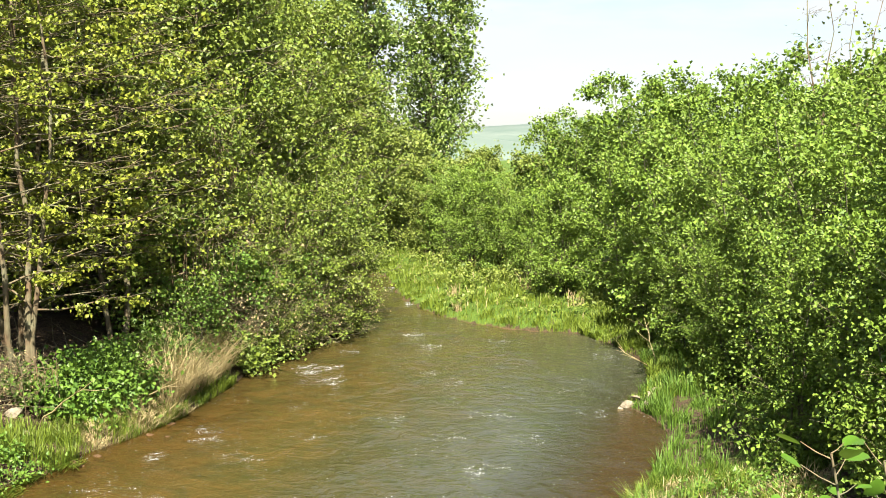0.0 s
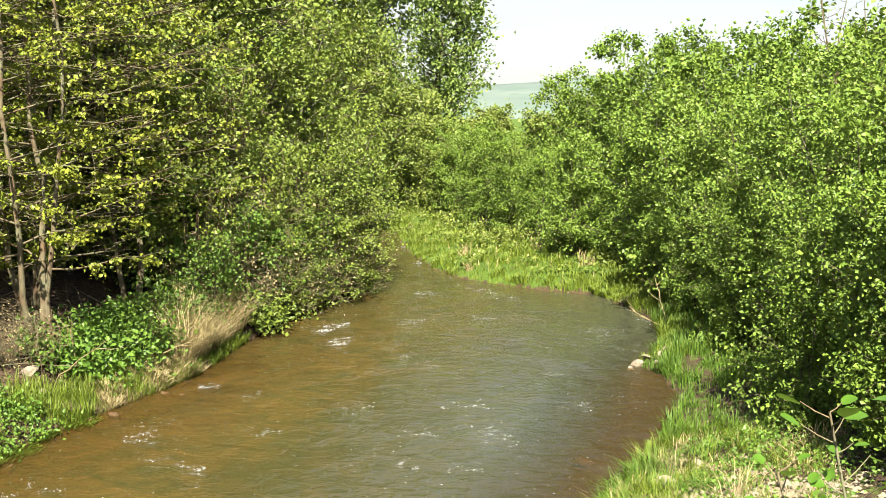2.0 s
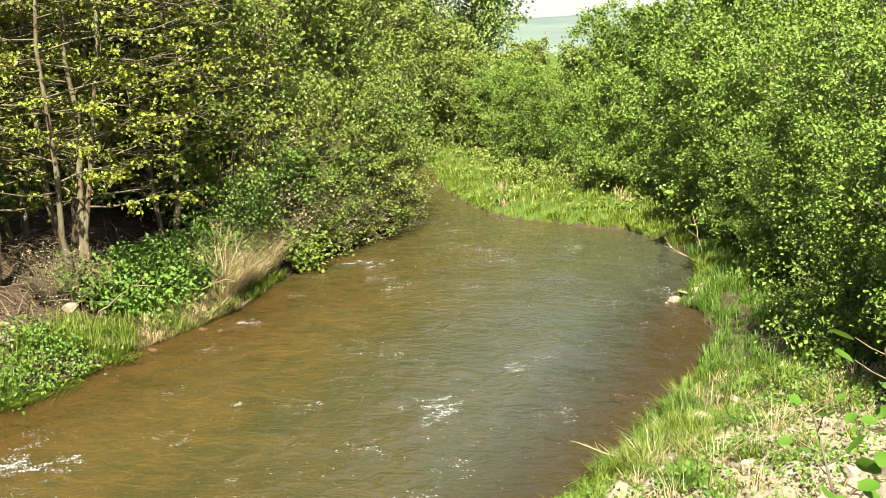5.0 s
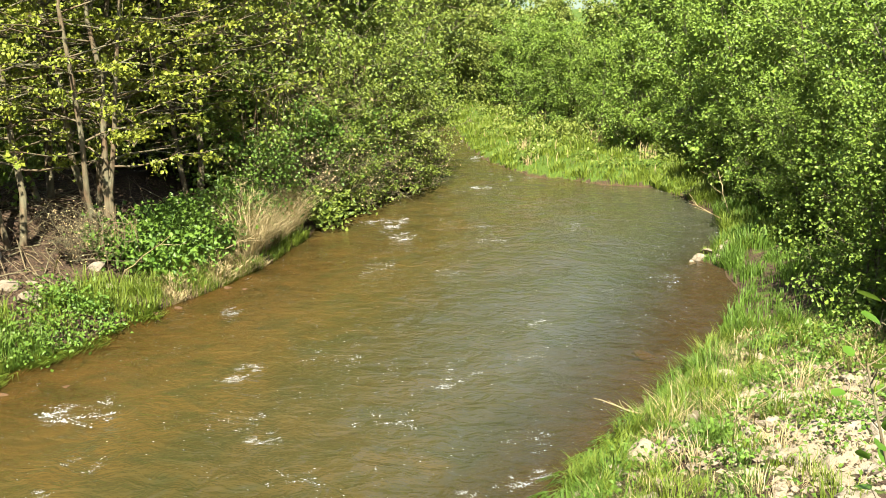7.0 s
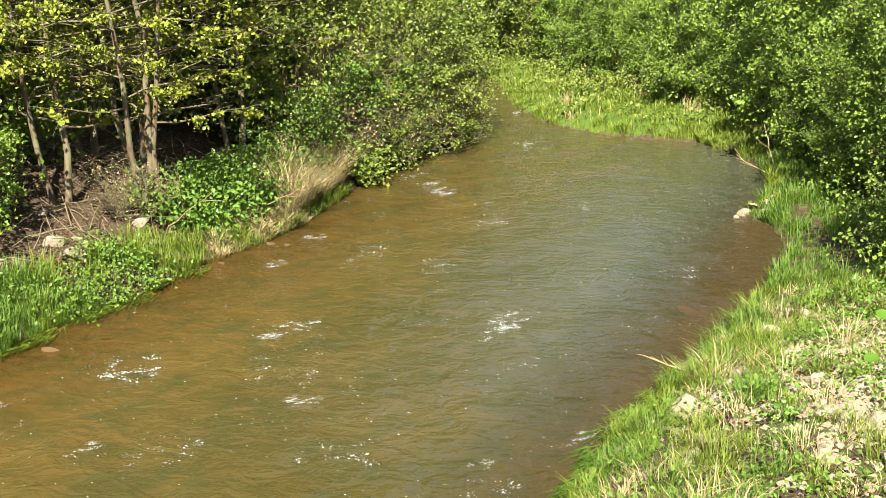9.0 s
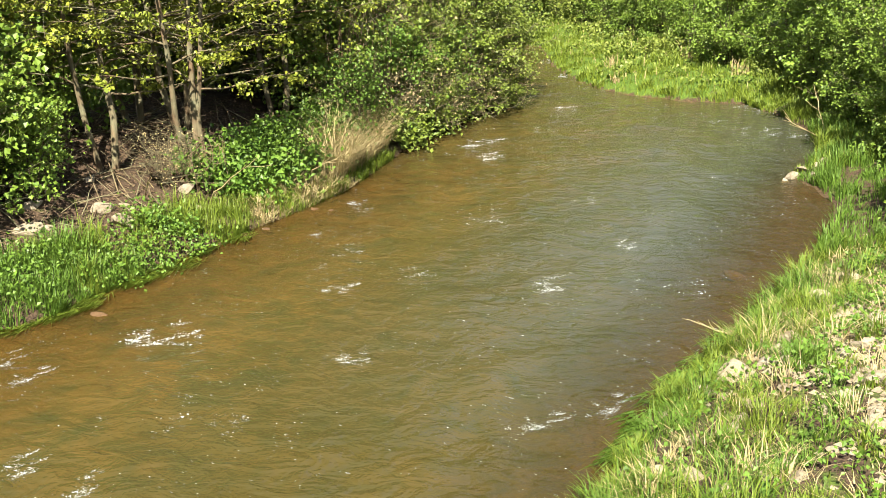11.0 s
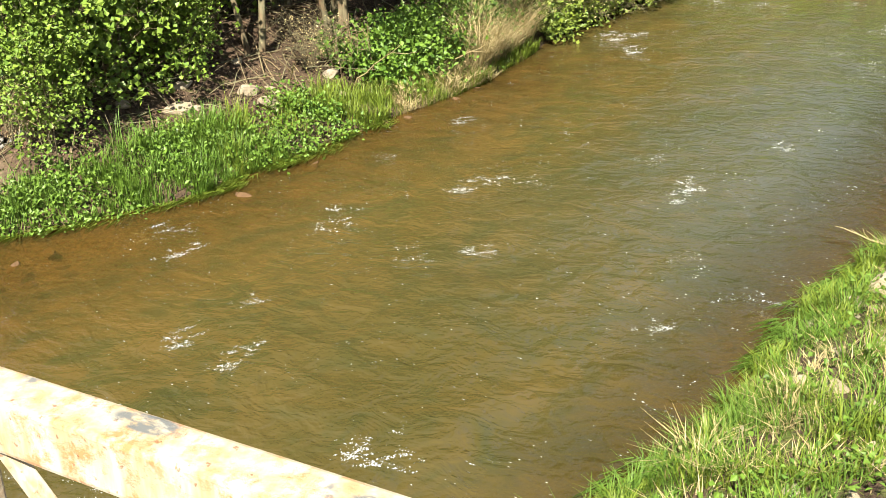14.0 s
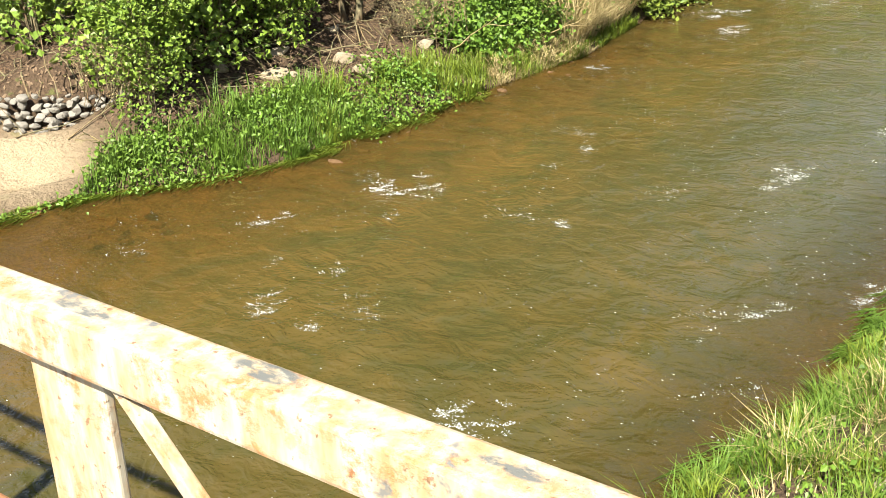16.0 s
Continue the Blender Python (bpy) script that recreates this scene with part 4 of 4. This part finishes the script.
def stone_wall():
    root = tagged(new("stone_wall"), "low dry wall of small grey fieldstones above the sand", "wall")
    root.matrix_world = pose(-9.35, 10.35, float(land(np.array([-9.3]), np.array([10.2]))[0]) - 0.05, 0, 0, 22)
    rng = np.random.default_rng(35)
    for row in range(7):
        x = -1.6 + rng.uniform(0, 0.1)
        while x < 1.5:
            s = float(rng.uniform(0.09, 0.19))
            ob = new("stone", grey[int(rng.integers(4))])
            ob.parent = root
            ob.matrix_basis = Matrix.LocRotScale((x, float(rng.normal(0.018 * row, 0.02)), 0.04 + row * 0.072 + float(rng.normal(0, 0.025))), Euler((rng.normal() * 0.3, rng.normal() * 0.3, rng.uniform(0, 6.3))), (s * 1.1, s * 1.2, s))
            x += s * 0.85
    bm = bmesh.new()
    box(bm, (3.2, 0.4, 0.5), pose(0, 0.38, 0.2), 0.08)
    part("core", bm, M_GROUND, root, "earth fill behind the stones")
    return root


stone_wall()


# ---- foam and glints ----
def foam_mesh(seed, n, lx, ly, size):
    """A riffle's foam: small rounded flakes gathered in crescent streaks."""
    rng = np.random.default_rng(seed)
    k = 10
    mid = np.stack([rng.normal(size=k) * lx * 0.45, rng.uniform(-0.6, 0.7, k) * ly], 1)
    half, bow, tilt = lx * rng.uniform(0.12, 0.5, k), rng.uniform(0.1, 0.7, k), rng.normal(0, 0.45, k)
    mass = half * rng.uniform(0.3, 1.5, k)
    j = rng.choice(k, n, p=mass / mass.sum())
    a = np.clip(rng.normal(0, 0.45, n), -1.1, 1.1)
    tail = rng.exponential(0.05, n) * (1 - 0.6 * np.abs(a))
    px = mid[j, 0] + half[j] * a + rng.normal(size=n) * 0.012
    py = mid[j, 1] + half[j] * (bow[j] * a ** 2 + tilt[j] * a) + tail * ly * 2.2 + rng.normal(size=n) * 0.01
    s = size * (0.35 + rng.exponential(0.5, n)) * (1.2 - 0.6 * np.minimum(tail / 0.1, 1))
    th = np.arange(5) * 2 * np.pi / 5
    rim = np.stack([1.5 * np.cos(th), 0.8 * np.sin(th)], 1)[None] * (s[:, None, None] * rng.uniform(0.5, 1.4, (n, 5, 1)))
    spin = rng.normal(0, 0.7, n)[:, None]
    rx, ry = rim[..., 0] * np.cos(spin) - rim[..., 1] * np.sin(spin), rim[..., 0] * np.sin(spin) + rim[..., 1] * np.cos(spin)
    edge = np.stack([px[:, None] + rx, py[:, None] + ry, np.full((n, 5), 0.004)], 2)
    v = np.concatenate([np.stack([px, py, 0.012 + 0 * s], 1)[:, None], edge], 1)
    f = np.array([[0, 1, 2], [0, 2, 3], [0, 3, 4], [0, 4, 5], [0, 5, 1]])
    t = (np.arange(n)[:, None, None] * 6 + f[None]).reshape(-1, 3)
    return tri_mesh("foam", v.reshape(-1, 3), t, M_FOAM, True)


foams = [foam_mesh(200 + k, 360, 0.42, 0.55, 0.0085) for k in range(4)]
small_foams = [foam_mesh(210 + k, 110, 0.34, 0.45, 0.0055) for k in range(4)]
STANDING = [(-6.05, 9.8, 0.8), (-5.57, 9.42, 0.7), (-4.55, 10.5, 1.35), (-3.1, 11.95, 1.0), (-0.56, 12.25, 0.95), (-0.6, 8.7, 0.7), (-2.3, 6.3, 1.0), (-3.95, 7.4, 0.7), (-4.6, 7.6, 0.7), (-4.3, 8.6, 0.7),
            (-3.7, 16.2, 0.6), (-2.3, 20.55, 1.2), (-2.0, 19.4, 1.0), (-2.7, 20.9, 0.7), (-0.7, 24.5, 0.8), (-0.9, 29.5, 0.9), (-3.9, 14.6, 0.6), (-1.4, 33.0, 0.9), (-2.5, 9.95, 0.6), (-0.7, 11.8, 0.7), (0.38, 13.96, 0.6), (0.1, 9.1, 0.7)]
standing, drifting = [], []
frng = np.random.default_rng(41)
for k, (x, y, s) in enumerate(STANDING):
    ob = tagged(new("foam_patch", foams[k % 4]), "white foam of a riffle on the brown water", "foam", "riffles", "stuff")
    ob.scale = (0.85 * s, 0.85 * s, 0.85 * s)
    standing.append((ob, x, y))
for k in range(60):
    ob = tagged(new("foam_patch", small_foams[k % 4]), "small white foam streak drifting on the water", "foam", "drifting foam", "stuff")
    s = float(frng.uniform(0.5, 1.2))
    ob.scale = (s, s, s)
    drifting.append((ob, float(frng.uniform(-8.7, -2.6)), float(frng.uniform(-42, -3)), float(frng.uniform(-30, 30)), float(frng.uniform(0.85, 1.15))))


# white foam-coloured chips stand in for glints on the ripples, besides bubbles
def flecks():
    rng = np.random.default_rng(43)
    n = 15000
    u, v = rng.uniform(-9.4, -2.0, n), rng.uniform(-46, -2, n)
    keep = ripple(u, v, 2.2, 3.0) + rng.normal(size=n) * 0.3 > 0.1
    u, v = u[keep], v[keep]
    n = len(u)
    c = np.concatenate([u[:, None] * ACROSS + v[:, None] * FLOW, (waves(u, v) + 0.004)[:, None]], 1)
    s = 0.0075 * rng.uniform(0.4, 1.2, n)[:, None, None]
    tet = np.array([[1.9, -0.6, 0], [-1.7, 0.9, 0], [-0.4, -0.8, 0], [0, 0, 0.5]], float)
    vv = c[:, None] + tet[None] * s
    f = np.array([[0, 1, 3], [1, 2, 3], [2, 0, 3]])
    t = (np.arange(n)[:, None, None] * 4 + f[None]).reshape(-1, 3)
    return tagged(put("foam_flecks", tri_mesh("foam_flecks", vv.reshape(-1, 3), t, M_FOAM)), "tiny white flecks running with the current, for bubbles and painted glints", "foam", kind="stuff")


fleck_sheet = flecks()


# ---- the shoot close to the camera ----
def shoot(x, y, z_top, seed, n, leaf, lean, label):
    rng = np.random.default_rng(seed)
    z0 = float(land(np.array([x]), np.array([y]))[0])
    root = tagged(new("alder_shoot"), label, "sapling")
    root.matrix_basis = pose(x, y, z0)
    h = z_top - z0
    w = np.linspace(0, 1, 8)[:, None]
    path = np.array([0, 0, -0.1]) + np.array([lean[0], lean[1], h + 0.1]) * w + np.array([lean[0], lean[1], 0]) * (w ** 2 - w) * 0.6
    wd = Wood()
    wd.tube(path, 0.012, 0.004, 6)
    tops = []
    for k in range(n):
        f = 1 - 0.42 * (k / n) ** 1.2
        p = np.array([np.interp(f, w[:, 0], path[:, i]) for i in range(3)])
        a = k * 2.4 + rng.uniform(-0.4, 0.4)
        d = unit(np.array([math.cos(a), math.sin(a), 0.5 + rng.uniform(-0.3, 0.4)]))
        ln = rng.uniform(0.03, 0.12) * (1 + (1 - f) * 3)
        wd.tube(np.stack([p, p + d * ln * 0.5, p + d * ln + [0, 0, 0.01]]), 0.003, 0.0015, 4)
        tops.append((p + d * ln, d, leaf * rng.uniform(0.55, 1.1)))
    put("stem", wd.mesh("stem", M_TWIG), root)
    k = 12
    th = np.linspace(0, 2 * np.pi, k, endpoint=False)
    rim = np.stack([0.5 - 0.5 * np.cos(th), 0.44 * np.sin(th) * (1 - 0.12 * np.cos(th)), 0.10 * np.abs(np.sin(th))], 1)
    rim[:, 1] *= 1 + 0.05 * np.cos(th * 6)
    verts = np.concatenate([rim, [[0.45, 0, -0.03]]])
    faces = [(i, (i + 1) % k, k) for i in range(k)]
    blade = mesh_of("leaf", verts, faces, M_SHOOT, True)
    for p, d, s in tops:
        ob = put("leaf", blade, root)
        q = Vector(d).to_track_quat("X", "Z")
        ob.matrix_basis = Matrix.LocRotScale(Vector(p), q @ Euler((rng.normal() * 0.5, rng.normal() * 0.4 + 0.3, 0)).to_quaternion(), (s, s, s))
    return root


M_SHOOT = leaf_mat("shoot_leaf", (0.064, 0.148, 0.012), (0.098, 0.207, 0.020), (0.084, 0.177, 0.015), 0.4, 0.4)
shoots = [shoot(1.62, 3.45, 3.24, 51, 30, 0.085, (-0.40, -0.05), "young alder shoot with round fresh leaves by the bridge"),
          shoot(1.50, 3.30, 3.06, 52, 24, 0.08, (-0.45, 0.05), "young alder shoot with round fresh leaves by the bridge"),
          shoot(1.85, 3.55, 3.17, 53, 26, 0.085, (-0.36, 0.05), "young alder shoot with round fresh leaves by the bridge")]


# ---- dead climbers ----
def dead_climber(x, y, seed, height, wide, n, label):
    """A curtain of dry stems that rise, arch over and hang."""
    rng = np.random.default_rng(seed)
    root = tagged(new("dead_climber"), label, "climber", "dead climbers")
    root.matrix_basis = pose(x, y, float(land(np.array([x]), np.array([y]))[0]))
    strands, w = Wood(), np.linspace(0, 1, 7)[:, None]
    for k in range(n):
        foot = np.array([rng.normal() * wide * 0.35, rng.normal() * wide * 0.25, -0.05])
        h = height * rng.uniform(0.45, 1.05)
        out = np.array([rng.normal() * 0.35 + 0.15, rng.normal() * 0.35 - 0.15, 0]) * wide
        path = foot + np.array([0, 0, h]) * np.sin(w * 1.9) + out * w ** 1.6 + np.cumsum(rng.normal(size=(7, 3)), 0) * 0.035 * (w > 0)
        strands.tube(path, rng.uniform(0.005, 0.011), 0.003, 4)
    tagged(put("stem_mass", strands.mesh("stem_mass", M_CLIMBER), root), kind="stuff")
    return root


M_CLIMBER = bark_mat("dry_climber", (0.120, 0.068, 0.034), (0.230, 0.150, 0.085))
for k, (x, y, h, wd, n) in enumerate([(-4.6, 20.1, 2.4, 0.8, 80), (-4.0, 21.2, 2.0, 0.7, 60), (-4.5, 21.8, 4.2, 0.9, 110), (-3.3, 23.1, 2.6, 0.8, 70), (-5.75, 15.35, 0.8, 0.5, 40), (-8.3, 10.9, 0.8, 0.8, 60)]):
    dead_climber(x, y, 300 + k, h, wd, n, "curtain of dry reddish-brown climber stems among the bushes")


# ---- dead twigs at the water's edge ----
def dead_branch(x, y, turn, seed, length, up, label):
    rng = np.random.default_rng(seed)
    wd = Wood()
    w = np.linspace(0, 1, 7)[:, None]
    main = np.array([length, 0, up]) * w + np.cumsum(rng.normal(size=(7, 3)), 0) * 0.02 * length
    main[0] = (0, 0, -0.06)
    wd.tube(main, 0.011, 0.004, 6)
    for k in range(4):
        p = main[2 + k]
        d = unit(np.array([1, rng.normal() * 0.7, rng.normal() * 0.4 + up / length * 0.6]))
        ln = length * rng.uniform(0.25, 0.5)
        wd.tube(np.stack([p, p + d * ln * 0.5 + rng.normal(size=3) * 0.015, p + d * ln]), 0.006, 0.002, 5)
    ob = put("dead_branch", wd.mesh("dead_branch", M_STRAW))
    ob.matrix_basis = pose(x, y, max(0.0, float(land(np.array([x]), np.array([y]))[0])), 0, 0, turn)
    return tagged(ob, label, "branch", "dead branches")


dead_branch(1.35, 10.55, 165, 61, 0.45, 0.12, "bare pale dead branch reaching over the water")
dead_branch(3.95, 20.1, 150, 62, 0.8, 0.35, "bare pale dead branch on the grassy bank")
dead_branch(4.05, 20.3, 100, 63, 0.7, 0.8, "bare upright dead stem on the grassy bank")
dead_branch(-6.3, 14.3, -60, 64, 0.9, 0.5, "bare dead branch leaning over the bank grass")
dead_branch(-5.6, 15.0, -30, 65, 1.1, 0.7, "bare dead branch leaning over the bank grass")
dead_branch(-7.9, 10.2, -80, 66, 0.7, 0.45, "bare dead branch leaning over the bank grass")
dead_branch(-4.7, 16.6, -20, 67, 1.0, 0.6, "bare dead branch leaning over the bank grass")


# ---- what moves ----
def motions():
    drift = 1.0
    for ob in (water, fleck_sheet):
        walk(ob, [(0, pose(0, 0, 0)), (16, pose(FLOW[0] * 16 * drift, FLOW[1] * 16 * drift, 0))])
    for ob, u, v, turn, speed in drifting:
        rows = []
        for t in (0, 4, 8, 12, 16):
            p = ACROSS * u + FLOW * (v + t * speed * drift)
            rows.append((t, pose(p[0], p[1], 0.0, 0, 0, 17.5 + turn + 6 * math.sin(t + u))))
        walk(ob, rows)
    for k, (ob, x, y) in enumerate(standing):
        rows = []
        for i in range(33):
            t = i * 0.5
            w = math.sin(t * 4.1 + k * 1.7)
            rows.append((t, pose(x + 0.05 * math.sin(t * 3.1 + k), y + 0.07 * w, 0.006 * math.sin(t * 5 + 2 * k), 0, 0, 17 + 14 * math.sin(t * 2.3 + k))))
        walk(ob, rows)
    for k, ob in enumerate(shoots):
        base = ob.matrix_basis.copy()
        walk(ob, [(i * 0.5, base @ pose(0, 0, 0, 0.8 * math.sin(i * 1.1 + k), 1.0 * math.sin(i * 0.9 + 2 * k), 0)) for i in range(33)])


motions()
